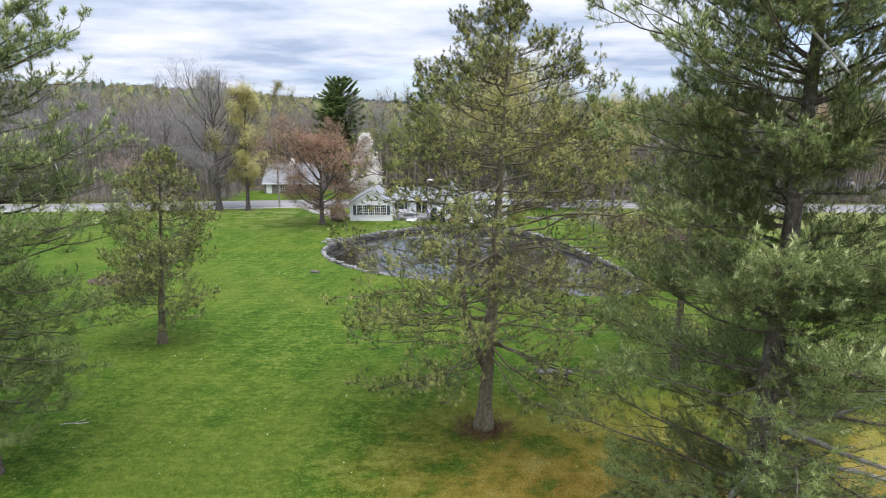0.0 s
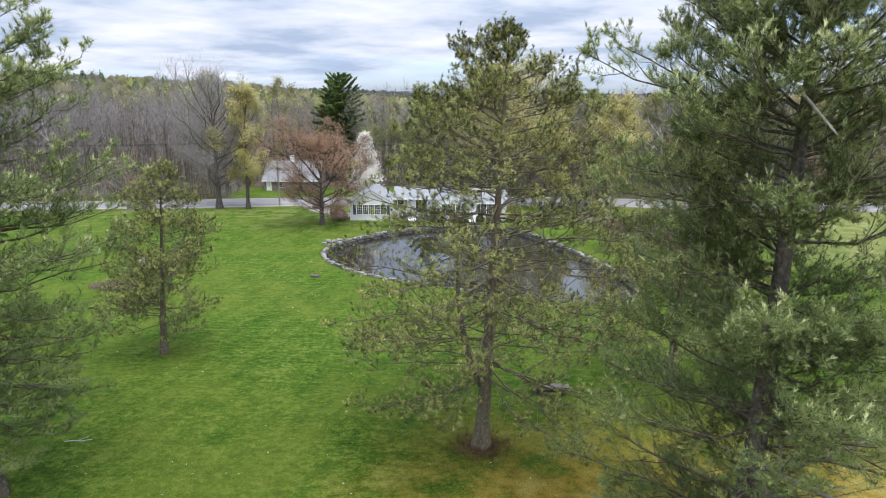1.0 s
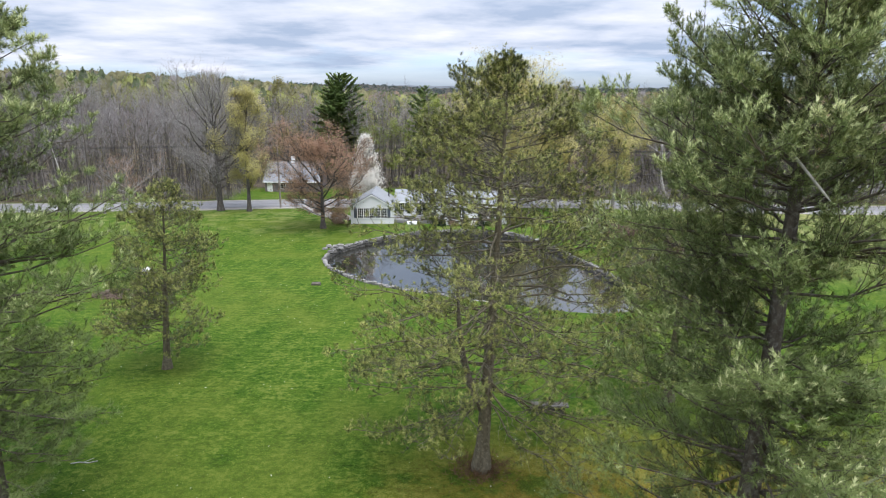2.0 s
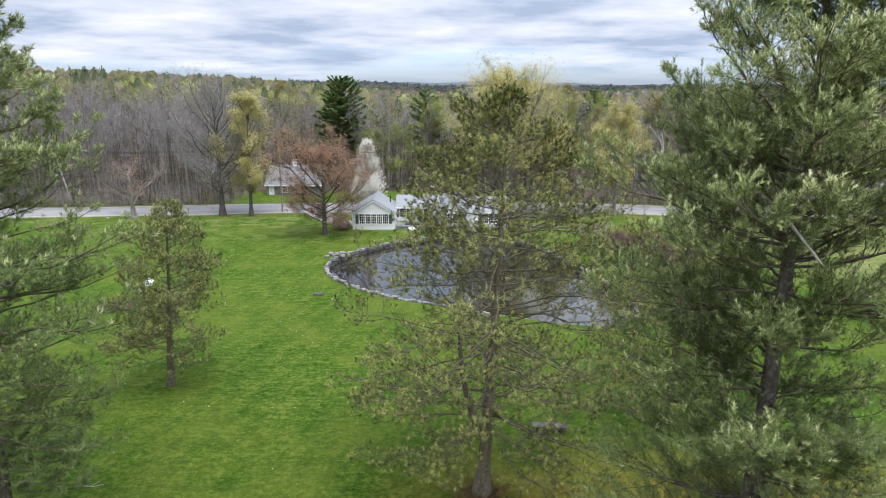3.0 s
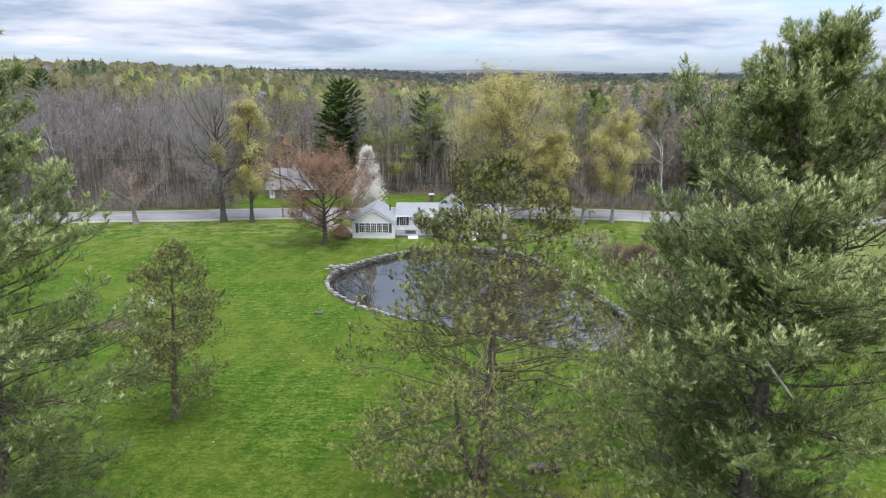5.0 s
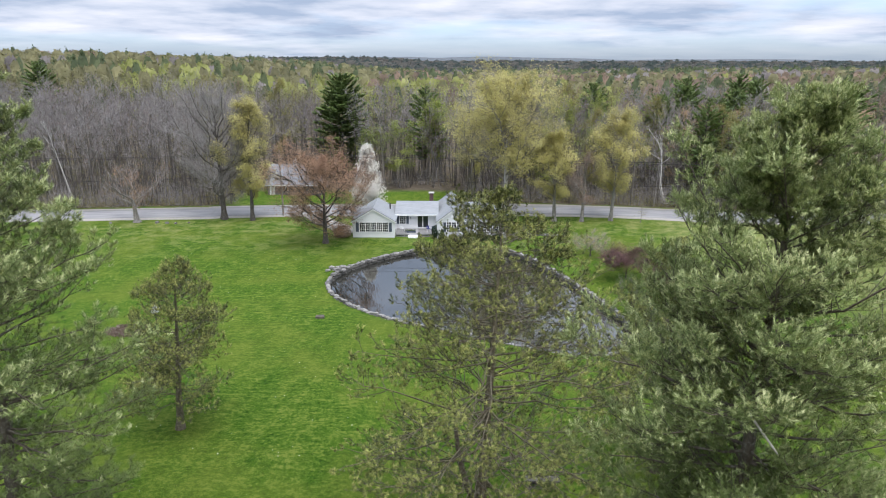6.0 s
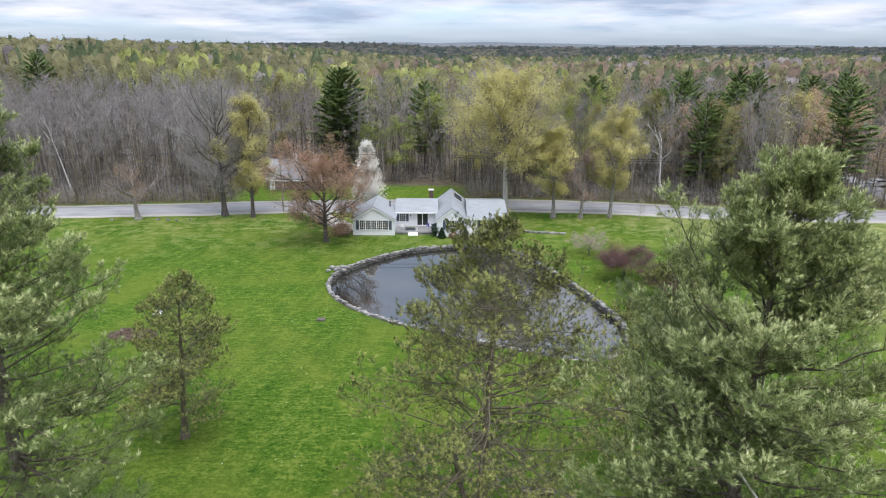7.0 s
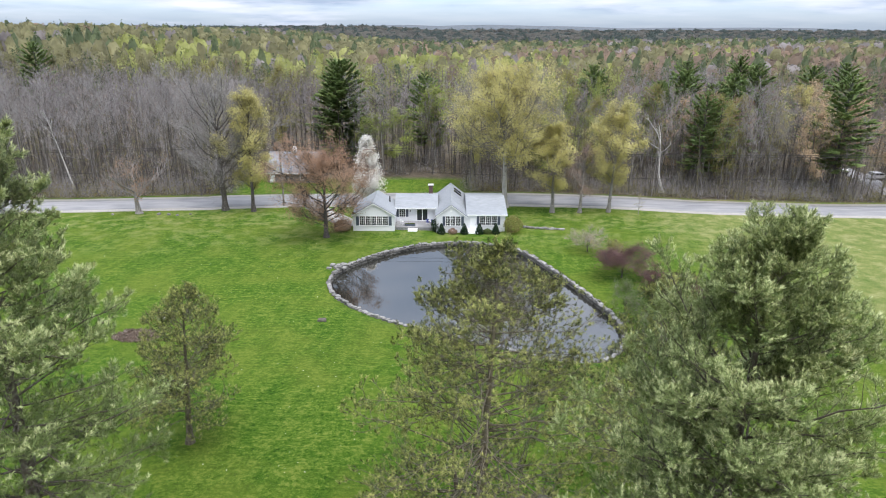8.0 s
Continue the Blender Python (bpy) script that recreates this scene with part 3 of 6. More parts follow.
def height(x, y):
    x, y = np.asarray(x, float), np.asarray(y, float)
    z = np.interp(y, [-80, 0, 20, 33, 46, 58, 67, 76, 100, 118, 150, 300], [4.9, 4.1, 3.5, 2.85, 1.95, 1.0, 0.38, 0.0, -0.6, -1.2, -1.4, -1.4])
    z = z + 15 * ease((y - 150) / 260) * ease((-x - 10) / 260) + 4 * ease((y - 200) / 300) * ease((x - 100) / 300)
    z = z - 5 * ease((y - 450) / 500) + 0.06 * np.sin(x * 0.21 + 1) * np.sin(y * 0.17) + 0.03 * np.sin(x * 0.7) * np.sin(y * 0.6 + 2)
    far = ease((y - 1500) / 1600)
    z = z + far * (4 + 4 * np.sin(x / 620 + 0.6) + 3 * np.sin(x / 260 + 2.2) + 2 * np.sin(x / 110)) + ease((y - 3300) / 900) * (33 * np.exp(-((x - 350) / 800) ** 2) + 29 * np.exp(-((x - 2150) / 650) ** 2) + 10 * np.exp(-((x + 1500) / 900) ** 2))
    return z


def ground_z(x, y):
    return float(height(x, y))


def build_ground():
    xs = np.unique(np.round(np.concatenate([np.arange(-20, 24, 0.5), np.arange(-90, 91, 3.0), np.geomspace(92, 5200, 46), -np.geomspace(92, 5200, 46)]), 2))
    ys = np.unique(np.round(np.concatenate([np.arange(53, 98, 0.5), np.arange(-60, 152, 3.0), np.geomspace(154, 4800, 80), [-200, -120]]), 2))
    X, Y = np.meshgrid(xs, ys)
    Z = height(X, Y)
    near = (X > -26) & (X < 28) & (Y > 50) & (Y < 100)
    d = np.full(X.shape, -9.0)
    d[near] = pond_depth(X[near], Y[near])
    Z = np.where(d > -2.4, Z * (1 - ease((d + 2.4) / 2.0)) + 0.0 * d, Z) - 2.2 * ease((d + 0.22) / 0.45)
    V = np.stack([X, Y, Z], -1).reshape(-1, 3)
    i = np.arange(X.size).reshape(X.shape)
    F = np.stack([i[:-1, :-1], i[:-1, 1:], i[1:, 1:], i[1:, :-1]], -1).reshape(-1, 4)
    m, n, k, b = material("meadow_and_forest_floor", 0.95)
    b.inputs["Specular IOR Level"].default_value = 0.1
    tc = n.new("ShaderNodeTexCoord")
    sep = n.new("ShaderNodeSeparateXYZ")
    k.new(tc.outputs["Object"], sep.inputs[0])
    px, py = sep.outputs[0], sep.outputs[1]
    wide, mid, fine = noise_tex(n, k, 0.06, 4), noise_tex(n, k, 0.45, 6, 0.65), noise_tex(n, k, 14.0, 6, 0.8)
    blades = noise_tex(n, k, 3.2, 8, 0.8)
    mown = n.new("ShaderNodeTexWave")
    mown.inputs["Scale"].default_value, mown.inputs["Distortion"].default_value, mown.inputs["Detail"].default_value = 0.19, 1.6, 2
    mown.inputs["Detail Scale"].default_value = 0.6
    mp = n.new("ShaderNodeMapping")
    mp.inputs["Rotation"].default_value = (0, 0, radians(12))
    k.new(tc.outputs["Object"], mp.inputs[0])
    k.new(mp.outputs[0], mown.inputs[0])
    tone = math_node(n, k, "ADD", math_node(n, k, "MULTIPLY", mid, 0.13), math_node(n, k, "MULTIPLY", blades, 0.57))
    tone = math_node(n, k, "ADD", tone, math_node(n, k, "MULTIPLY", mown.outputs["Fac"], 0.016))
    tone = math_node(n, k, "ADD", tone, math_node(n, k, "MULTIPLY", fine, 0.28))
    streak = noise_tex(n, k, 1.7, 7, 0.75, stretch=(0.45, 1.3, 1), turn=(0, 0, 0.04))
    tone = math_node(n, k, "ADD", math_node(n, k, "MULTIPLY", tone, 0.8), math_node(n, k, "MULTIPLY", streak, 0.2))
    swath = noise_tex(n, k, 1.1, 5, 0.7, stretch=(0.07, 1.0, 1), turn=(0, 0, 0.03))
    tone = math_node(n, k, "ADD", tone, math_node(n, k, "MULTIPLY", math_node(n, k, "SUBTRACT", swath, 0.5), 0.07))
    fleck = noise_tex(n, k, 19.0, 2, 0.7)
    tone = math_node(n, k, "ADD", tone, math_node(n, k, "MULTIPLY", math_node(n, k, "SUBTRACT", fleck, 0.5), 0.17))
    lawn = ramp(n, k, tone, (0.42, (0.012, 0.038, 0.003)), (0.465, (0.032, 0.083, 0.005)), (0.51, (0.06, 0.12, 0.009)), (0.56, (0.155, 0.19, 0.034)))
    lawn = blend(n, k, math_node(n, k, "MULTIPLY", ramp(n, k, noise_tex(n, k, 0.11, 5, 0.6), (0.44, (0, 0, 0)), (0.6, (1, 1, 1))), 0.42), lawn, (0.125, 0.155, 0.022))
    # dry, tufted meadow beyond the pond's far corner and along the road
    dry = ramp(n, k, math_node(n, k, "ADD", math_node(n, k, "MULTIPLY", mid, 0.6), math_node(n, k, "MULTIPLY", fine, 0.4)), (0.38, (0.1, 0.145, 0.035)), (0.5, (0.19, 0.205, 0.07)), (0.6, (0.3, 0.285, 0.13)))

    def over(v, lo, hi, swing, tex):
        w = math_node(n, k, "ADD", v, math_node(n, k, "MULTIPLY", math_node(n, k, "SUBTRACT", tex, 0.5), swing))
        return math_node(n, k, "DIVIDE", math_node(n, k, "SUBTRACT", w, lo), hi - lo, True)

    def both(a, c):
        return math_node(n, k, "MULTIPLY", a, c, True)

    def no(a):
        return math_node(n, k, "SUBTRACT", 1.0, a, True)

    f_dry = both(over(math_node(n, k, "SUBTRACT", px, math_node(n, k, "MULTIPLY", py, -0.12)), 46, 66, 22, wide), 0.7)
    col = blend(n, k, f_dry, lawn, dry)
    f_road = math_node(n, k, "MULTIPLY", both(over(py, 86, 108, 14, wide), no(over(py, 128, 133, 4, mid))), 0.4)
    col = blend(n, k, both(f_road, ramp(n, k, mid, (0.45, (0, 0, 0)), (0.6, (1, 1, 1)))), col, dry)
    # moss and dropped needles round the tall pines
    moss = ramp(n, k, math_node(n, k, "ADD", math_node(n, k, "MULTIPLY", mid, 0.55), math_node(n, k, "MULTIPLY", fine, 0.45)), (0.38, (0.08, 0.045, 0.01)), (0.46, (0.2, 0.115, 0.018)), (0.53, (0.3, 0.2, 0.035)), (0.62, (0.42, 0.34, 0.12)))
    f_moss = both(over(px, -5.5, 4, 9, mid), both(no(over(py, 21, 33, 9, mid)), no(over(px, 24, 34, 8, wide))))
    col = blend(n, k, math_node(n, k, "MULTIPLY", f_moss, math_node(n, k, "ADD", math_node(n, k, "MULTIPLY", ramp(n, k, mid, (0.40, (0, 0, 0)), (0.50, (1, 1, 1))), 0.7), 0.25)), col, moss)
    litter = ramp(n, k, math_node(n, k, "ADD", math_node(n, k, "MULTIPLY", mid, 0.5), math_node(n, k, "MULTIPLY", fine, 0.5)), (0.36, (0.045, 0.038, 0.028)), (0.5, (0.09, 0.074, 0.054)), (0.6, (0.14, 0.115, 0.08)), (0.68, (0.09, 0.1, 0.04)))
    # the cottage garden across the road keeps its grass
    yard = both(both(over(px, -48, -42, 5, mid), no(over(px, 2, 8, 6, mid))), no(over(py, 142, 146, 4, mid)))
    # the road's line, to which verge and woods keep
    lane_y = ramp(n, k, math_node(n, k, "DIVIDE", math_node(n, k, "ADD", px, 140.0), 280.0), *[(max(0.0, (x_ + 140) / 280), (float((np.interp(x_, LANE[:, 0], LANE[:, 1]) - 90) / 50),) * 3) for x_ in (-140, -75, -43, -14, 15, 36, 56, 84, 140)])
    past = math_node(n, k, "SUBTRACT", py, math_node(n, k, "ADD", math_node(n, k, "MULTIPLY", lane_y, 50.0), 90.0))
    f_wood = both(over(past, 5.6, 7.4, 2.5, mid), no(yard))
    col = blend(n, k, f_wood, col, litter)
    # distance haze painted into the colour: far land goes blue-grey from about 900 m
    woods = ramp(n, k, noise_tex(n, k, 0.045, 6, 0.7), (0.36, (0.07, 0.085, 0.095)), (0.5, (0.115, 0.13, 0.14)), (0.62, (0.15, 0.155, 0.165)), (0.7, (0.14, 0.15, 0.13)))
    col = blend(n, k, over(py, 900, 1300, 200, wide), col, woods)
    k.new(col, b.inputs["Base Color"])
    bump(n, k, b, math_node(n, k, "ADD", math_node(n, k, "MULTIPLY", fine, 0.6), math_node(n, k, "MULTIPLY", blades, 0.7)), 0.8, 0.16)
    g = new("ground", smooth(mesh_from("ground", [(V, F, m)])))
    tagged(g, "mown green lawn running into dry meadow and brown forest floor", "ground", kind="structure")


build_ground()


def ribbon(name, line, left, right, lift, mat, step=1):
    """A strip laid on the land along a line, from left to right of it (metres), with thickness."""
    p = line[::step]
    t = unit(np.gradient(p, axis=0))
    nrm = np.stack([-t[:, 1], t[:, 0]], -1)
    offs = np.linspace(left, right, 5)
    Q = p[:, None] + nrm[:, None] * offs[None, :, None]
    crown_ = 0.05 * (1 - ((offs - offs.mean()) / (offs[-1] - offs.mean())) ** 2)
    Z = height(Q[..., 0], Q[..., 1]) + lift + crown_[None]
    top = np.concatenate([Q, Z[..., None]], -1)
    skirt_a, skirt_b = top[:, :1] - [0, 0, 0.3], top[:, -1:] - [0, 0, 0.3]
    G = np.concatenate([skirt_a, top, skirt_b], 1)
    i = np.arange(G.shape[0] * G.shape[1]).reshape(G.shape[:2])
    F = np.stack([i[:-1, :-1], i[:-1, 1:], i[1:, 1:], i[1:, :-1]], -1).reshape(-1, 4)[:, ::-1]
    return smooth(mesh_from(name, [(G.reshape(-1, 3), F, mat)]))


def build_road():
    dense = spline(ROAD, 40, False)
    asphalt = plain("worn_asphalt", (0.19, 0.19, 0.195), (0.3, 0.294, 0.286), 1.2, 0.9, 0.15, stretch=(0.15, 1, 1))
    gravel = plain("grey_gravel", (0.26, 0.245, 0.22), (0.4, 0.38, 0.345), 14, 0.95, 0.5)
    r = new("road", ribbon("road", dense, -3.9, 3.9, 0.10, asphalt))
    tagged(r, "pale worn asphalt country road between lawn and woods", "road", kind="structure")
    s = new("road_shoulder", ribbon("road_shoulder", dense, -5.3, 5.3, 0.06, gravel))
    tagged(s, "grey gravel shoulders beneath the country road", "road", kind="structure")
    lane = spline([(-26, 121), (-21.5, 113), (-18.0, 108.5), (-16.4, 104)], 10, False)
    d = new("driveway", ribbon("driveway", lane, -2.0, 2.0, 0.12, gravel))
    tagged(d, "short pale gravel driveway beside the white house", "driveway", kind="structure")
    side = spline([(88, 117.5), (93.5, 124), (96, 134), (98, 146), (99, 160)], 10, False)
    d = new("side_lane", ribbon("side_lane", side, -2.6, 2.6, 0.14, asphalt))
    tagged(d, "worn paved lane leaving the road into the woods", "lane", kind="structure")


build_road()


def build_pond():
    m, n, k, b = material("pond_water", 0.03)
    c = ramp(n, k, noise_tex(n, k, 0.12, 4), (0.35, (0.014, 0.014, 0.011)), (0.65, (0.028, 0.028, 0.023)))
    k.new(c, b.inputs["Base Color"])
    b.inputs["Specular IOR Level"].default_value, b.inputs["IOR"].default_value = 0.5, 2.5
    bump(n, k, b, noise_tex(n, k, 1.3, 3, stretch=(1, 0.5, 1)), 0.02, 0.05)
    me = bpy.data.meshes.new("pond_water")
    bm = bmesh.new()
    bm.faces.new([bm.verts.new((x, y, WATER)) for x, y in RIM[::-1]])
    bmesh.ops.recalc_face_normals(bm, faces=bm.faces[:])
    if bm.faces[:][0].normal.z < 0:
        bmesh.ops.reverse_faces(bm, faces=bm.faces[:])
    bm.to_mesh(me)
    bm.free()
    me.materials.append(m)
    tagged(new("pond_water", me), "still dark pond water mirroring sky and trees", "pond", kind="structure")


build_pond()

# ---------------------------------------------------------------- the tall pines by the camera
def shape(*pairs):
    """A crown's outline from (fraction of its height, branch length) pairs."""
    return lambda u: float(np.interp(u, [p for p, _ in pairs], [r for _, r in pairs]))


def tall_white_pine():
    at = (8.1, 14.9, ground_z(8.1, 14.9) - 0.1)
    H = 26.5 - at[2]
    # crown: wide skirt, a slimmer waist, long limbs above it, and a broad domed top
    g = conifer(11, H, 0.40, np.array([1.2, 1.6]), 1.8, 0.58, 6, shape((0, 4.8), (0.15, 5.2), (0.28, 4.7), (0.36, 3.6), (0.44, 3.4), (0.52, 3.9), (0.58, 4.6), (0.66, 5.0), (0.74, 4.4), (0.8, 3.3), (0.86, 2.6), (0.92, 1.8), (0.97, 1.1), (1, 0.6)),
                lambda u: -0.1 + 0.85 * u ** 1.5, "white", extra=((0.77, 2.69, 4.7, 0.98), (0.74, 2.85, 3.9, 0.7), (0.62, 3.0, 5.4, 0.25)), lop=0.05)
    tree = plant("white_pine", g, at, "tall white pine with feathery green sprays and broken limbs", "pine tree")
    # snapped limbs, with bare torn wood at their ends
    for p, q, r, tip in (((0.1, 0.0, 7.6), (0.75, -1.15, 8.5), 0.085, True), ((-0.1, -0.2, 4.4), (-1.05, -1.4, 5.2), 0.09, True), ((0.2, -0.2, 4.3), (0.55, -0.9, 4.75), 0.12, True), ((-0.3, -0.8, 15.9), (0.35, -1.25, 15.0), 0.035, False)):
        p, q = np.array(p), np.array(q)
        mid_ = p + (q - p) * 0.8
        me = smooth(mesh_from("broken_limb", [(*tubes(np.stack([p, (p + mid_) / 2, mid_])[None], np.array([[r, r * 0.9, r * 0.85]]), 7), M["bark_pine"] if tip else M["bark_pale"]),
                                              (*tubes(np.stack([mid_, (mid_ + q) / 2, q])[None], np.array([[r * 0.8, r * 0.7, r * 0.15]]), 6), M["torn"] if tip else M["bark_pale"])]))
        child("broken_limb", me, tree, "snapped limb with torn orange wood" if tip else "bleached dead limb")
    # bare lichened limbs low on the stem
    rng = np.random.default_rng(12)
    for p, q in (((0.2, -0.2, 5.7), (4.6, -1.0, 5.0)), ((0.2, 0.0, 6.1), (4.2, 0.4, 6.9)), ((-0.1, -0.3, 5.2), (-2.4, -1.9, 4.6)), ((0.1, -0.4, 6.6), (2.6, -2.0, 6.0))):
        s = np.linspace(0, 1, 7)[:, None]
        P = np.array(p) * (1 - s) + np.array(q) * s + np.cumsum(rng.normal(0, 0.06, (7, 3)), 0) * s
        S = shoots(rng, P[None], rng.uniform(0.4, 1.0, (1, 12)), rng.normal(0.8, 0.2, (1, 12)), rng.uniform(0, 6.283, (1, 12)), rng.uniform(0.4, 1.2, (1, 12)), 4, -0.05, 0.1)
        me = smooth(mesh_from("bare_limb", [(*tubes(P[None], taper(1, 7, np.array([0.1]), 0.25), 7), M["bark_grey"]), (*tubes(S, taper(12, 4, 0.018, 0.3), 4), M["bark_grey"])]))
        child("bare_limb", me, tree, "bare grey limb crusted with pale lichen")


def side_white_pine():
    at = (-18.4, 23.0, ground_z(-18.4, 23.0) - 0.1)
    H = 28.8 - at[2]
    g = conifer(23, H, 0.42, np.array([0.9, 0.2]), 2.0, 0.64, 5, shape((0, 4.4), (0.24, 5.0), (0.38, 6.0), (0.48, 5.7), (0.58, 4.7), (0.75, 3.3), (0.9, 1.9), (1, 0.7)), lambda u: -0.1 + 0.8 * u ** 1.5, "white", 0.68, 1.5)
    plant("white_pine", g, at, "tall white pine with layered light green sprays", "pine tree")


def red_pines():
    at = (1.9, 27.3, ground_z(1.9, 27.3) - 0.1)
    g = conifer(5, 21.9 - at[2], 0.36, np.array([1.0, 1.2]), 3.6, 0.48, 5, shape((0, 6.0), (0.12, 7.7), (0.35, 7.5), (0.5, 6.6), (0.64, 5.2), (0.78, 3.6), (0.9, 2.0), (0.96, 1.0), (1, 0.35)), lambda u: -0.16 + 0.5 * u, "red")
    fork = np.array([(-0.05, -0.1, 3.4), (-0.55, -0.3, 4.6), (-0.95, -0.4, 6.2), (-1.15, -0.5, 8.0), (-1.2, -0.6, 9.6)])
    g["limb"].append((*tubes(fork[None], np.array([[0.2, 0.17, 0.14, 0.1, 0.04]]), 8), M["bark_pine"]))
    plant("red_pine", g, at, "tall olive red pine with tufted twigs and bare lower limbs", "pine tree")
    at = (-18.8, 40.2, ground_z(-18.8, 40.2) - 0.1)
    g = conifer(8, 14.7 - at[2], 0.27, np.array([1.1, -0.2]), 2.0, 0.46, 5, shape((0, 2.8), (0.2, 4.2), (0.5, 3.8), (0.75, 2.4), (0.92, 1.1), (1, 0.4)), lambda u: -0.05 + 0.5 * u, "red", 0.6)
    plant("red_pine", g, at, "small red pine with sparse olive tufts on the lawn", "pine tree")
    at = (13.6, 35.0, ground_z(13.6, 35.0) - 0.1)
    g = conifer(14, 17.6 - at[2], 0.28, np.array([0.4, 0.2]), 2.2, 0.55, 5, shape((0, 4.2), (0.3, 4.8), (0.7, 3.2), (1, 0.5)), lambda u: -0.1 + 0.6 * u, "red", 0.8)
    plant("red_pine", g, at, "mid-sized red pine with open tufted crown", "pine tree")


tall_white_pine()
side_white_pine()
red_pines()


# ---------------------------------------------------------------- trees along the road and on the lawn
def ground_at(x, y, sink=0.1):
    return (x, y, ground_z(x, y) - sink)


def roadside_trees():
    g = broadleaf(31, 27.0, 0.55, 8.6, 0.2, 34, 10, 8, 5, 1.4, 0.1, M["bark_dark"], M["twig_wood"], M["buds"], shape=0.5, top=0.82, open_=1.15)
    plant("maple", g, ground_at(-41.2, 116.0), "large bare grey maple with fine branching beside the road", "tree")
    g = broadleaf(32, 22.5, 0.38, 4.8, 0.18, 22, 8, 7, 3, 6.2, 0.19, M["bark_dark"], M["twig"], M["yellow"], shape=0.5)
    plant("maple", g, ground_at(-35.6, 115.0), "tall maple in young yellow-green leaf beside the road", "tree")
    g = broadleaf(33, 16.8, 0.42, 7.8, 0.12, 28, 10, 8, 4, 3.9, 0.165, M["bark_dark"], M["bark_dark"], M["rust"], shape=1.0, top=0.84, open_=1.3)
    plant("red_maple", g, ground_at(-18.9, 98.0), "spreading maple with rusty red spring leaves near the house", "tree")
    g = broadleaf(34, 13.4, 0.2, 2.9, 0.06, 40, 7, 5, 2, 14.0, 0.2, M["bark_grey"], M["twig"], M["blossom"], cone=True, lean=0.0, top=1.0)
    plant("blossom_tree", g, ground_at(-14.3, 118.0), "narrow pointed tree in white blossom behind the house", "tree")
    g = broadleaf(35, 28.5, 0.6, 9.6, 0.33, 32, 10, 9, 3, 6.4, 0.2, M["bark_grey"], M["bark_grey"], M["yellow"], shape=0.5, top=0.84, open_=1.05)
    g["trunk"] = [(*g["trunk"][0][:2], M["bark_pale"])]
    plant("maple", g, ground_at(11.9, 119.3), "very large pale-barked maple in golden-green leaf by the road", "tree")
    g = broadleaf(36, 17, 0.42, 4.6, 0.25, 16, 8, 7, 3, 6.6, 0.19, M["bark_grey"], M["twig"], M["yellow"])
    plant("maple", g, ground_at(20.5, 115.3), "roadside maple in yellow-green young leaf", "tree", "roadside maples")
    g = broadleaf(37, 13, 0.36, 3.6, 0.25, 14, 8, 6, 3, 2.6, 0.14, M["bark_grey"], M["twig_wood"], M["budsred"])
    plant("maple", g, ground_at(25.6, 115.0), "smaller roadside maple with reddish brown leaf buds", "tree", "roadside maples")
    g = broadleaf(38, 20.8, 0.36, 5.2, 0.25, 20, 8, 7, 3, 6.6, 0.19, M["bark_grey"], M["twig"], M["yellow"], shape=0.5, top=0.88)
    plant("maple", g, ground_at(31.1, 115.5), "roadside maple in bright golden-green young leaf", "tree", "roadside maples")
    g = broadleaf(39, 4.0, 0.06, 1.0, 0.3, 9, 4, 4, 2, 0.4, 0.14, M["bark_grey"], M["twig"], M["olive"])
    plant("sapling", g, ground_at(36.3, 114.0), "thin young sapling at the lawn's edge by the road", "tree")
    g = broadleaf(40, 11.5, 0.6, 6.2, 0.42, 8, 6, 6, 4, 1.8, 0.15, M["bark_grey"], M["twig_wood"], M["rust"], top=0.62, shape=0.3, open_=1.25)
    plant("broken_tree", g, ground_at(-56.2, 113.0), "thick stubby old tree with broken limbs by the road", "tree")
    g = broadleaf(41, 16.5, 0.4, 3.0, 0.5, 7, 3, 3, 0, 0, 0, M["bark_birch"], M["bark_birch"], None, lean=0.05)
    for v, *_ in sum(g.values(), []):
        v[:, 0] += -0.15 * v[:, 2] - 0.5 * np.sin(v[:, 2] * 0.45)  # leaning and bowed
    plant("dead_birch", g, ground_at(46.6, 131.5), "leaning dead white birch at the forest's edge", "tree")
    g = broadleaf(43, 17.0, 0.22, 2.2, 0.55, 6, 4, 3, 2, 0, 0, M["bark_birch"], M["bark_birch"], None, lean=0.03)
    for v, *_ in sum(g.values(), []):
        v[:, 0] -= 0.22 * v[:, 2]  # leaning
    plant("dead_birch", g, ground_at(-79.0, 132.6), "slender pale birch leaning out of the bare woods", "tree")
    g = broadleaf(42, 18.5, 0.36, 3.8, 0.45, 9, 4, 3, 2, 0, 0, M["bark_pale"], M["bark_pale"], None, lean=0.05)
    for v, *_ in sum(g.values(), []):
        v[:, 0] += 0.12 * v[:, 2]  # leaning
    plant("dead_tree", g, ground_at(75.4, 134.0), "bleached dead tree standing at the forest's edge", "tree")
    # small purple-leaved trees by the pond
    for i, (x, y, h, s, mat, lab) in enumerate(((24.2, 79.9, 5.0, 4.6, "plum", "low spreading crab apple with dark purple leaves"), (27.4, 71.4, 4.6, 4.0, "plum", "low crab apple with brownish purple leaves"),
                                                (22.0, 91.2, 4.0, 3.4, "budsred", "small bare apple tree with pinkish buds"))):
        g = broadleaf(50 + i, h, 0.13, s, 0.28, 14, 9, 8, 3, 4.5 if i < 2 else 0.5, 0.13, M["bark_dark"], M["bark_dark"] if i < 2 else M["twig"], M[mat], top=0.8, shape=0.4)
        plant("apple_tree", g, ground_at(x, y), lab, "tree", "small trees by the pond")


roadside_trees()


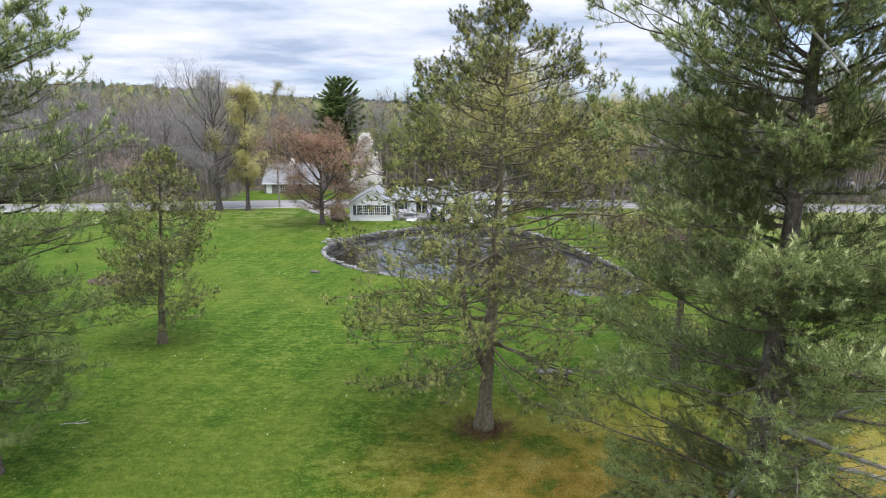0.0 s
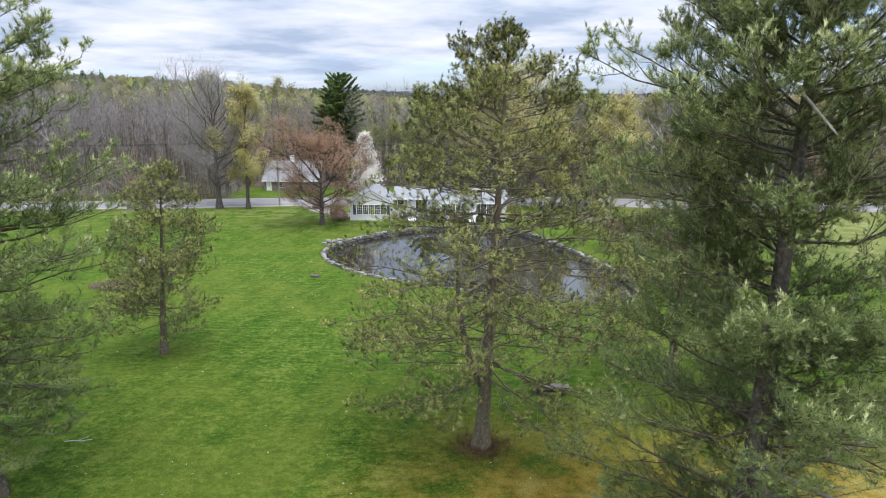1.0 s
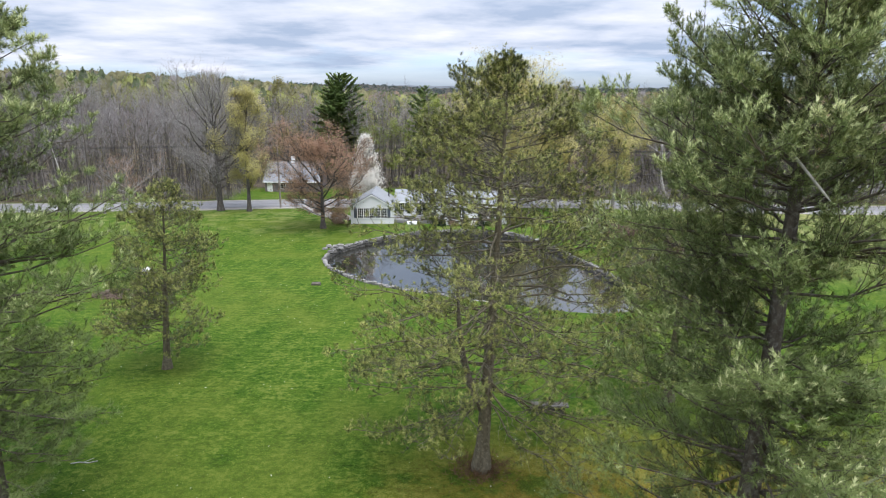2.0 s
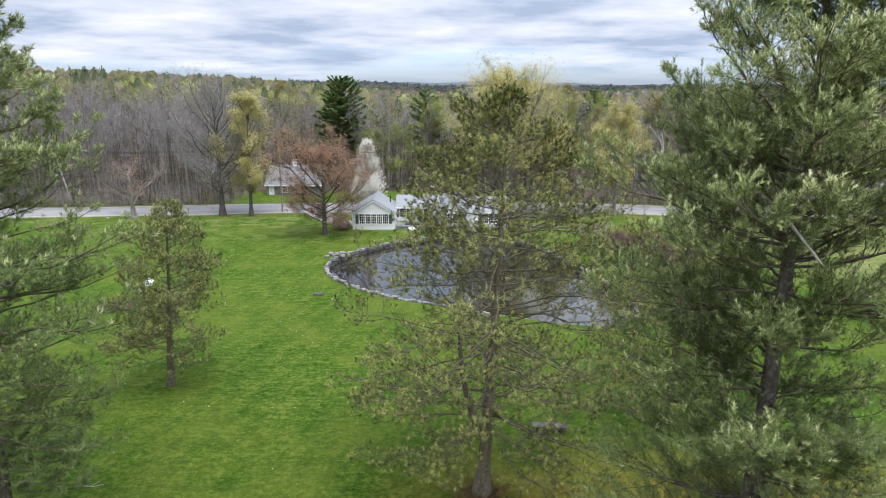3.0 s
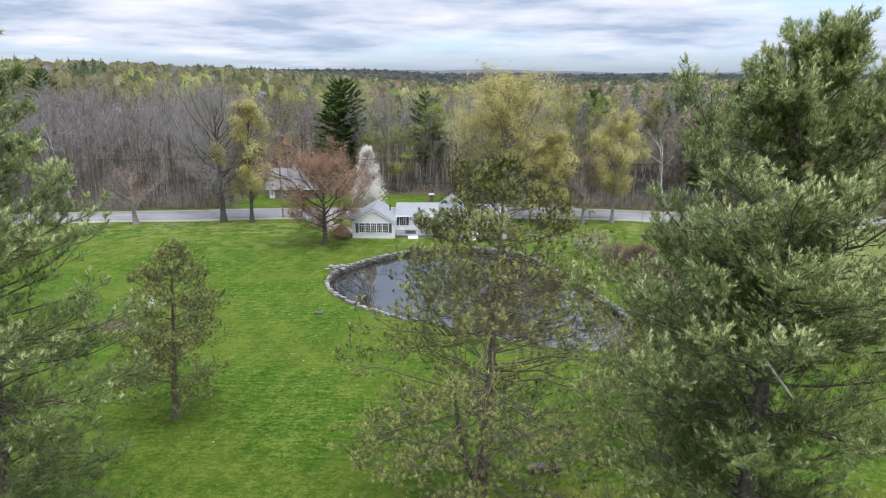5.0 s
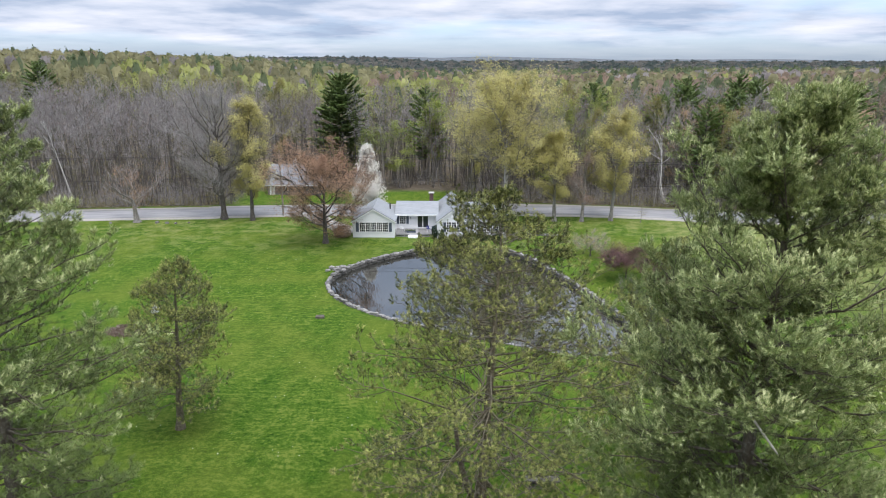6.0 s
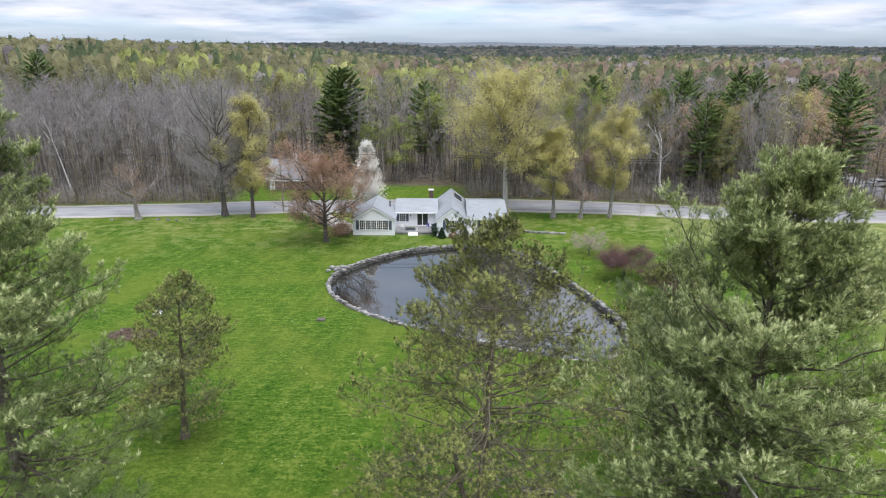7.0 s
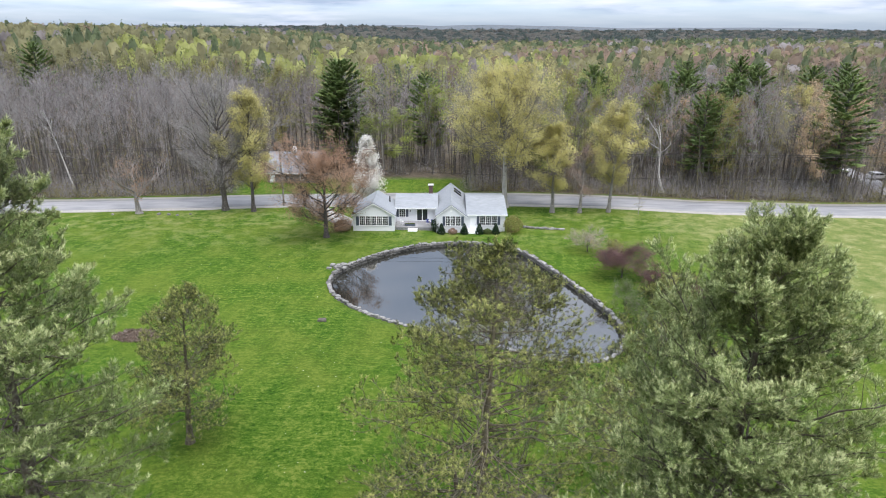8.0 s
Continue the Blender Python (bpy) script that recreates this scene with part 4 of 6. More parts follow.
# ---------------------------------------------------------------- the woods
def wood_kinds():
    """One of each kind of forest tree, to be copied."""
    tall = dict(shape=0.45, top=0.97, light=True)
    kinds = []
    for i in range(3):
        kinds.append(("bare_tree", broadleaf(60 + i, 21, 0.17, 4.0, 0.3, 12, 7, 5, 3, 0.1, 0.16, M["bark_grey"] if i == 1 else M["bark_wood"], M["twig_wood"], M["buds"], twig_w=0.034, open_=0.95, lean=0.035, **tall), "slender bare grey forest tree"))
    for i in range(2):
        kinds.append(("bare_tree", broadleaf(64 + i, 19, 0.16, 3.8, 0.3, 12, 7, 5, 3, 0.4, 0.16, M["bark_wood"], M["twig_wood"], M["budsred"], twig_w=0.036, open_=1.0, lean=0.035, **tall), "bare forest tree with reddish buds"))
    kinds.append(("leafing_tree", broadleaf(67, 21, 0.2, 3.8, 0.25, 11, 6, 6, 2, 4.5, 0.23, M["bark_wood"], M["twig_wood"], M["olive"], **tall), "forest tree in thin olive spring leaf"))
    kinds.append(("leafing_tree", broadleaf(68, 19, 0.18, 3.8, 0.25, 11, 6, 6, 2, 5.0, 0.23, M["bark_wood"], M["twig_wood"], M["lime"], **tall), "forest tree in bright lime-green leaf"))
    kinds.append(("leafing_tree", broadleaf(69, 18, 0.18, 3.6, 0.25, 11, 6, 6, 2, 3.6, 0.21, M["bark_wood"], M["twig_wood"], M["peach"], **tall), "forest tree in russet spring leaf"))
    kinds.append(("forest_pine", forest_conifer(70, 22, 5.8, 0.22, 16, 7, 56), "dark green forest pine"))
    return kinds


def forest_conifer(seed, H, spread, clear, whorls=17, per=5, sprays=30):
    """A forest pine: tiers of branches that carry flat sprays of needles on both sides."""
    rng = np.random.default_rng(seed)
    T, TR = stem(rng, H, 0.28, rng.normal(0, 0.2, 2))
    n = whorls * per
    u = np.clip((np.repeat(np.arange(whorls), per) + 0.5 + rng.normal(0, 0.16, n)) / whorls, 0, 1)
    f = clear + (0.985 - clear) * u
    L = spread * np.interp(u, [0, 0.2, 0.5, 0.75, 0.92, 1], [0.72, 1, 0.9, 0.68, 0.42, 0.14]) * rng.uniform(0.65, 1.12, n)
    az = np.arange(n) * 6.283 / per + np.repeat(rng.uniform(0, 6.28, whorls), per) + rng.normal(0, 0.25, n)
    B = shoots(rng, T, f[None], (1.68 - 0.85 * u ** 1.3)[None], az[None], L[None], 5, 0.1, 0.03)
    p, d = along(B, 0.18 + 0.82 * rng.uniform(0, 1, (n, sprays)) ** 0.75)
    side = unit(np.cross(d, np.array([0, 0, 1.0]))) * np.where(np.arange(sprays) % 2, 1, -1)[None, :, None]
    D = unit(d * rng.uniform(0.4, 1.2, (n, sprays, 1)) + side + rng.normal(0, 0.2, d.shape) + np.array([0, 0, 0.12]))
    ln = np.clip(0.21 * L, 0.35, 1.3)[:, None, None] * rng.uniform(0.5, 1.2, (n, sprays, 1))
    W = unit(np.cross(D, np.array([0, 0, 1.0]) + rng.normal(0, 0.35, d.shape))) * ln * 0.34
    V = np.stack([p - W, p + W, p + D * ln], 2).reshape(-1, 3)
    out = unit(np.stack([np.cos(az), np.sin(az), 0 * az], -1))
    N = np.repeat(unit(0.7 * np.repeat(out, sprays, 0) + np.array([0, 0, 0.75]) + rng.normal(0, 0.25, (n * sprays, 3))), 3, 0)
    return dict(trunk=[(*tubes(T, TR, 7), M["bark_dark"])], limb=[(*tubes(B, taper(n, 5, 0.05, 0.2), 3), M["bark_dark"])],
                crown=[(V, np.arange(len(V)).reshape(-1, 3), M["needle_dark"], N)])


def woods():
    rng = np.random.default_rng(4)
    kinds = wood_kinds()
    first = {}
    spots = []
    for x in np.arange(-135, 140, 4.6):
        for row in range(5):
            spots.append((x + rng.uniform(-2.8, 2.8), float(verge(x)) + 3.0 + 6.0 * row + rng.uniform(-2.8, 2.8)))
    for px, py in spots:
        if -43 < px < 4 and py < (153 if px < -22 else 147):
            continue
        if py < 163 and 84 < px < 106:
            continue
        # what grows where: bare to the one side, leafing in the middle, mixed with pines to the other
        if px < -45:
            w = [6, 6, 6, 4, 3, 0.7, 0.1, 0.1, 0.1]
        elif px < 10:
            w = [4, 4, 4, 1, 1, 5, 2, 0, 0.4]
        elif px < 45:
            w = [4, 4, 4, 2, 1, 5, 2, 0.4, 0.3]
        else:
            w = [4, 4, 4, 3, 3, 2.5, 0.6, 2.2, 0.9]
        i = int(rng.choice(9, p=np.array(w) / sum(w)))
        m = Matrix.Translation(ground_at(px, py)) @ Matrix.Rotation(rng.uniform(0, 6.28), 4, "Z") @ Matrix.Rotation(rng.normal(0, 0.03), 4, "X") @ Matrix.Diagonal((*(rng.uniform(0.65, 1.3, 1).repeat(2)), rng.uniform(0.9, 1.28) if px < -45 else rng.uniform(0.72, 1.2), 1))
        if i not in first:
            name, g, lab = kinds[i]
            first[i] = plant(name, g, (0, 0, 0), lab, "tree", "trees of the woods")
            first[i].matrix_basis = m
        else:
            c = copy_thing(first[i], Matrix.Identity(4))
            c.matrix_basis = m
    # the big dark pine behind the cottage
    plant("forest_pine", forest_conifer(77, 25.2, 8.0, 0.1, 26, 7, 110), ground_at(-25.4, 160.0), "broad dark green pine towering behind the cottage", "tree")
    for i, (x, y, h, sp, mat, lab) in enumerate(((88, 137.5, 19, 5.0, "peach", "forest tree in peach-coloured spring leaf"), (84, 150, 22, 6.0, "peach", "forest tree in peach-coloured spring leaf"), (60, 147, 20, 4.6, "rust", "forest tree in russet spring leaf"), (80, 145, 21, 5.5, "yellow", "forest tree in golden-green young leaf"), (97, 136.5, 18, 4.5, "peach", "forest tree in peach-coloured spring leaf"),
                                                 (68, 150, 18, 4.5, "rust", "forest tree in russet spring leaf"), (6, 137, 20, 4.5, "yellow", "forest tree in golden-green young leaf"), (18, 136, 17, 4.5, "olive", "forest tree in thin olive spring leaf"), (-2, 156, 20, 5.0, "lime", "forest tree in lime-green young leaf"))):
        g = broadleaf(160 + i, h, 0.26, sp, 0.25, 15, 7, 6, 3, 3.2, 0.22, M["bark_grey"], M["twig"], M[mat])
        plant("leafing_tree", g, ground_at(x, y), lab, "tree", "trees of the woods")
    for i, (x, y, h) in enumerate(((-133, 215, 27), (52, 158, 21), (60, 164, 23), (66, 158, 20), (74, 166, 22), (62, 172, 22), (84, 176, 24), (104, 186, 23), (70, 190, 24), (92, 205, 25), (45, 200, 22), (122, 200, 23))):
        plant("forest_pine", forest_conifer(80 + i, h, 6.6, 0.15, 17, 7, 76), ground_at(x, y), "dark green pine rising out of the bare woods", "tree", "pines of the woods")


woods()


def inner_crowns(rng, foot, h, w, pine):
    """The dense inside of each distant crown, an uneven dome that the outer leaves cover."""
    n, a_, b_ = len(foot), 8, 4
    az = np.arange(a_) * 2 * np.pi / a_
    if pine:
        rr, zz = np.array([0.62, 0.68, 0.5, 0.2]), np.array([0.28, 0.5, 0.76, 0.93])
    else:
        rr, zz = np.array([0.45, 0.72, 0.66, 0.34]), np.array([0.36, 0.6, 0.8, 0.92])
    wob = rng.uniform(0.75, 1.15, (n, b_, a_))
    R = 0.84 * rr[None, :, None] * wob * w[:, None, None]
    V = np.stack([np.cos(az) * R, np.sin(az) * R, zz[None, :, None] * h[:, None, None] * rng.uniform(0.93, 1.05, (n, b_, a_))], -1) + foot[:, None, None]
    i = np.arange(n * b_ * a_).reshape(n, b_, a_)
    j = np.roll(i, -1, 2)
    F = np.concatenate([np.stack([i[:, :-1], j[:, :-1], j[:, 1:]], -1).reshape(-1, 3), np.stack([i[:, :-1], j[:, 1:], i[:, 1:]], -1).reshape(-1, 3)])
    V = V.reshape(-1, 3)
    out = unit(V - np.repeat(foot + np.stack([0 * h, 0 * h, 0.45 * h], -1), b_ * a_, 0) + 1e-6)
    return V, F, unit(out + np.array([0, 0, 0.35]))[F.ravel()]


def far_woods():
    """The woods behind, past counting: crowns of loose leaf sprays on stems, one object a kind."""
    rng = np.random.default_rng(9)
    mats = dict(bare_woods=("far_buds", "distant bare grey woods in early spring"), red_woods=("far_red", "distant woods with reddish buds"), olive_woods=("far_olive", "distant woods in olive young leaf"),
                lime_woods=("far_lime", "distant woods in lime-green young leaf"), pine_woods=("far_pine", "distant dark pine woods"))
    pts = []
    for y0, y1, gap in ((155, 300, 6.2), (300, 520, 9.5), (520, 1000, 16.0), (1000, 1700, 30.0), (1700, 2700, 60.0)):
        for y in np.arange(y0, y1, gap):
            half = 0.74 * y + 30
            xs = np.arange(-half, half, gap)
            pts.append(np.stack([xs + rng.uniform(-0.45, 0.45, len(xs)) * gap, y + rng.uniform(-0.45, 0.45, len(xs)) * gap, np.full(len(xs), gap)], -1))
    pts = np.concatenate(pts)
    pts = pts[~((pts[:, 0] > -43) & (pts[:, 0] < 4) & (pts[:, 1] < 156))]
    names = ["pine_woods", "lime_woods", "olive_woods", "bare_woods", "red_woods"]
    x, y = pts[:, 0], pts[:, 1]
    w = np.tile([0.15, 0.04, 0.24, 0.40, 0.17], (len(pts), 1))
    w[(x > -0.5 * y) & (x < 0.27 * y) & (y > 205) & (y < 385), 1] += 0.65
    w[(x < -40) & (y < 230), 3] += 1.4
    w[(x < 30) & (x > -40) & (y < 190), 3] += 0.5
    w[(x > 35) & (y < 380), 0] += 0.22
    w[(x > 35) & (y < 520), 4] += 0.2
    w[(y > 290) & (y < 560), 0] -= 0.05
    w[y > 290, 3] -= 0.22
    w[y > 290, 2] += 0.16
    w[(x < -40) & (y > 230), 2] += 0.22
    w[(x < -60) & (y > 230), 0] += 0.03
    w[(x < -110) & (y > 230) & (y < 420), 0] += 0.25
    w[(x < -40) & (y > 230), 4] -= 0.12
    w[(y > 560), 0] += 0.25
    wave = np.array([[noise.noise(Vector((a * 0.018, b * 0.018, 9.0 * i_))) for i_ in range(5)] for a, b, _ in pts])
    pick = np.argmax(np.log(np.maximum(w, 0.01)) + 1.9 * wave + 0.55 * rng.gumbel(0, 1, w.shape), 1)
    for i, name in enumerate(names):
        sel = pts[pick == i]
        mat = M[mats[name][0]]
        pine = name == "pine_woods"
        n = len(sel)
        h = rng.uniform(14, 21, n) + (1.5 if pine else 0)
        wd = np.clip(sel[:, 2] * 0.56, 3.3, 26) * rng.uniform(0.75, 1.25, n) * (0.95 if pine else 1)
        foot = np.stack([sel[:, 0], sel[:, 1], height(sel[:, 0], sel[:, 1])], -1)
        made = []
        for lo, hi, c, size in ((0, 7, 105 if name in ("bare_woods", "red_woods") else 64, 0.74), (7, 12, 56, 1.1), (12, 20, 40, 1.6), (20, 40, 24, 3.0), (40, 99, 16, 6.0)):
            band = (sel[:, 2] >= lo) & (sel[:, 2] < hi)
            nb = band.sum()
            if not nb:
                continue
            hb, wb = h[band][:, None], wd[band][:, None]
            # the farthest bands take the colours with haze painted in
            tint = mat if lo < 20 else M["haze_pine" if pine else "haze_mix"]
            if pine:
                t = rng.uniform(0, 1, (nb, c)) ** 1.3
                a = rng.uniform(0, 6.283, (nb, c))
                rr = wb * (1.03 - t) ** 0.7 * rng.uniform(0.6, 1, (nb, c))
                P = np.stack([np.cos(a) * rr, np.sin(a) * rr, hb * (0.25 + 0.78 * t)], -1)
                out = np.stack([np.cos(a), np.sin(a), 0.5 + 0 * a], -1)
            else:
                # a crown of a few rounded lumps
                q = 6
                mid_ = unit(rng.normal(0, 1, (nb, q, 3)) + [0, 0, 0.35]) * 0.55
                lump = rng.integers(0, q, (nb, c))
                d = unit(rng.normal(0, 1, (nb, c, 3)) + [0, 0, 0.35])
                P = mid_[np.arange(nb)[:, None], lump] + d * 0.5 * rng.uniform(0.6, 1.0, (nb, c, 1))
                out = d
                P = np.stack([P[..., 0] * wb, P[..., 1] * wb, hb * 0.64 + P[..., 2] * hb * 0.36], -1)
            P = (P + foot[band][:, None]).reshape(-1, 3)
            if name in ("bare_woods", "red_woods") and lo == 0:
                made.append((*needles(rng, P, np.tile([0.0, 0.0, 1.0], (len(P), 1)), 1, 2.0, 0.14, 0.8, 2.0), mat, massed(out.reshape(-1, 3))))
            else:
                out = out.reshape(-1, 3)
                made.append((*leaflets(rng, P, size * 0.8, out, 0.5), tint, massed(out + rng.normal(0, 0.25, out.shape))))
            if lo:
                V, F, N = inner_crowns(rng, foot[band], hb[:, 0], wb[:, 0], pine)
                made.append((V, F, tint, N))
        S = np.zeros((n, 2, 3))
        S[:, 0, :2], S[:, 0, 2] = sel[:, :2], height(sel[:, 0], sel[:, 1]) - 0.3
        S[:, 1] = S[:, 0] + np.stack([0 * h, 0 * h, h * 0.85], -1)
        TV, TF = tubes(S, np.stack([0.24 + 0 * h, 0.06 + 0 * h], -1), 3)
        o = new(name, soft_crown([*made, (TV, TF, M["bark_wood"])], name))
        tagged(o, mats[name][1], "woods", kind="stuff")


far_woods()


def saplings():
    """Thin understorey stems between the forest's trees, past counting."""
    rng = np.random.default_rng(21)
    n = 2600
    x = rng.uniform(-140, 140, n)
    y = verge(x) + 0.5 + rng.uniform(0, 1, n) ** 1.3 * 36
    ok = ~((x > -44) & (x < 5) & (y < np.where(x < -22, 154, 147))) & ~((x > 90) & (x < 106) & (y < 165))
    x, y = x[ok], y[ok]
    n = len(x)
    h = rng.uniform(4, 15, n)
    foot = np.stack([x, y, height(x, y) - 0.1], -1)
    top = foot + np.stack([rng.normal(0, 0.07, n) * h, rng.normal(0, 0.07, n) * h, h], -1)
    S = np.stack([foot, foot * 0.5 + top * 0.5 + rng.normal(0, 0.12, (n, 3)), top], 1)
    groups = []
    for i, (mat, twig_mat) in enumerate((("bark_wood", "bark_dark"), ("bark_wood", "twig_wood"), ("bark_dark", "olive"))):
        own = np.arange(n) % 3 == i
        s, hh = S[own], h[own]
        groups.append((*tubes(s, taper(len(s), 3, 0.03 + 0.006 * hh, 0.3), 3), M[mat]))
        p, d = along(s, rng.uniform(0.15, 1.0, (len(s), 22)))
        d = unit(d + rng.normal(0, 0.55, d.shape))
        groups.append((*needles(rng, p.reshape(-1, 3), d.reshape(-1, 3), 1, 2.1, 0.042, 0.35, 2.0), M[twig_mat]))
    tagged(new("saplings", mesh_from("saplings", groups)), "thin bare saplings crowding the edge of the woods", "saplings", kind="stuff")


saplings()

# ---------------------------------------------------------------- the white house
def glass_material():
    m, _, _, b = material("window_glass", 0.05)
    b.inputs["Base Color"].default_value = (0.02, 0.024, 0.028, 1)
    b.inputs["Specular IOR Level"].default_value = 0.7
    return m


GLASS = glass_material()
SIDING = plain("white_clapboard", (0.66, 0.665, 0.67), (0.76, 0.765, 0.765), 3, 0.6, 0.3, stretch=(0.3, 0.3, 5))
TRIM = plain("white_trim_paint", (0.8, 0.8, 0.79), (0.87, 0.87, 0.86), 5, 0.5, 0.05)
ROOFING = plain("pale_grey_roofing", (0.22, 0.235, 0.245), (0.3, 0.315, 0.325), 2.5, 0.7, 0.25, stretch=(0.4, 1, 3))
SHUTTER = plain("slate_blue_paint", (0.06, 0.075, 0.10), (0.10, 0.12, 0.15), 8, 0.6, 0.1)
DECKING = plain("weathered_grey_decking", (0.2, 0.2, 0.2), (0.33, 0.32, 0.31), 4, 0.85, 0.3, stretch=(0.3, 4, 1))
DARK = plain("dark_painted_metal", (0.02, 0.02, 0.022), (0.04, 0.04, 0.042), 12, 0.5, 0.05)
STONE = plain("grey_field_stone", (0.12, 0.115, 0.105), (0.33, 0.32, 0.295), 2.2, 0.9, 0.6, per_piece=0.35)
CONCRETE = plain("pale_concrete", (0.42, 0.41, 0.39), (0.55, 0.54, 0.51), 3, 0.9, 0.3)


def window(parent, x0, x1, z0, z1, y, cols, rows, bays=1, shutters=0.0, mat=None):
    """A window in a wall that faces -y: frame and bars, panes behind, shutters on both sides."""
    mat = mat or TRIM
    f = part("window", boxes((x0 - 0.08, x1 + 0.08, y - 0.05, y + 0.12, z1, z1 + 0.09), (x0 - 0.1, x1 + 0.1, y - 0.09, y + 0.12, z0 - 0.08, z0), (x0 - 0.08, x0, y - 0.05, y + 0.12, z0, z1),
                             (x1, x1 + 0.08, y - 0.05, y + 0.12, z0, z1)), mat, parent)
    w = (x1 - x0) / bays
    for b in range(bays):
        a = x0 + b * w
        if b:
            part("mullion", boxes((a - 0.06, a + 0.06, y - 0.03, y + 0.1, z0, z1)), mat, f)
        bars = [(a + w * i / cols - 0.018, a + w * i / cols + 0.018, y + 0.0, y + 0.05, z0, z1) for i in range(1, cols)]
        bars += [(a, a + w, y + 0.002, y + 0.048, z0 + (z1 - z0) * i / rows - 0.018, z0 + (z1 - z0) * i / rows + 0.018) for i in range(1, rows)]
        part("glazing_bar", boxes(*bars), mat, f)
        part("pane", boxes((a + 0.01, a + w - 0.01, y + 0.055, y + 0.07, z0, z1)), GLASS, f)
    if shutters:
        for s0 in (x0 - 0.12 - shutters, x1 + 0.12):
            slats = [(s0 + 0.05, s0 + shutters - 0.05, y - 0.05, y - 0.03, z0 + 0.06 + 0.11 * i, z0 + 0.13 + 0.11 * i) for i in range(int((z1 - z0 - 0.12) / 0.11))]
            part("shutter", boxes((s0, s0 + 0.06, y - 0.06, y - 0.02, z0, z1), (s0 + shutters - 0.06, s0 + shutters, y - 0.06, y - 0.02, z0, z1), (s0, s0 + shutters, y - 0.058, y - 0.02, z1 - 0.07, z1),
                                  (s0, s0 + shutters, y - 0.058, y - 0.02, z0, z0 + 0.07), (s0 + 0.03, s0 + shutters - 0.03, y - 0.028, y - 0.022, z0, z1), *slats), SHUTTER, f, "slate blue louvred shutter")
    return f


def gable_roof(parent, x0, x1, zx, peak_z, y0, y1, over=0.35, thick=0.14, mat=None):
    """Two roof slabs over a wing whose ridge runs along y."""
    mid, mat = (x0 + x1) / 2, mat or ROOFING
    slope = (peak_z - zx) / (mid - x0)
    for e in (x0 - over, x1 + over):
        ze = zx - over * slope
        part("roof", prism([(mid, peak_z), (e, ze), (e, ze + thick), (mid, peak_z + thick * 1.15)], y0 - over, y1 + over, 1), mat, parent)
        part("rake_board", prism([(mid, peak_z - 0.16), (e, ze - 0.16), (e, ze - 0.004), (mid, peak_z - 0.004)], y0 - over - 0.004, y0 - over + 0.05, 1), TRIM, parent)


def cross_roof(parent, x0, x1, y0, y1, z_eave, z_ridge, over=0.5, thick=0.14, mat=None, name="roof"):
    """Two roof slabs over a wing whose ridge runs along x."""
    mid, mat = (y0 + y1) / 2, mat or ROOFING
    slope = (z_ridge - z_eave) / (mid - y0)
    for e in (y0 - over, y1 + over):
        ze = z_eave - over * slope
        part(name, prism([(mid, z_ridge), (e, ze), (e, ze + thick), (mid, z_ridge + thick * 1.1)], x0, x1, 0), mat, parent)
    part("fascia", boxes((x0, x1, y0 - over - 0.03, y0 - over - 0.002, z_eave - over * slope - 0.1, z_eave - over * slope + thick)), TRIM, parent)


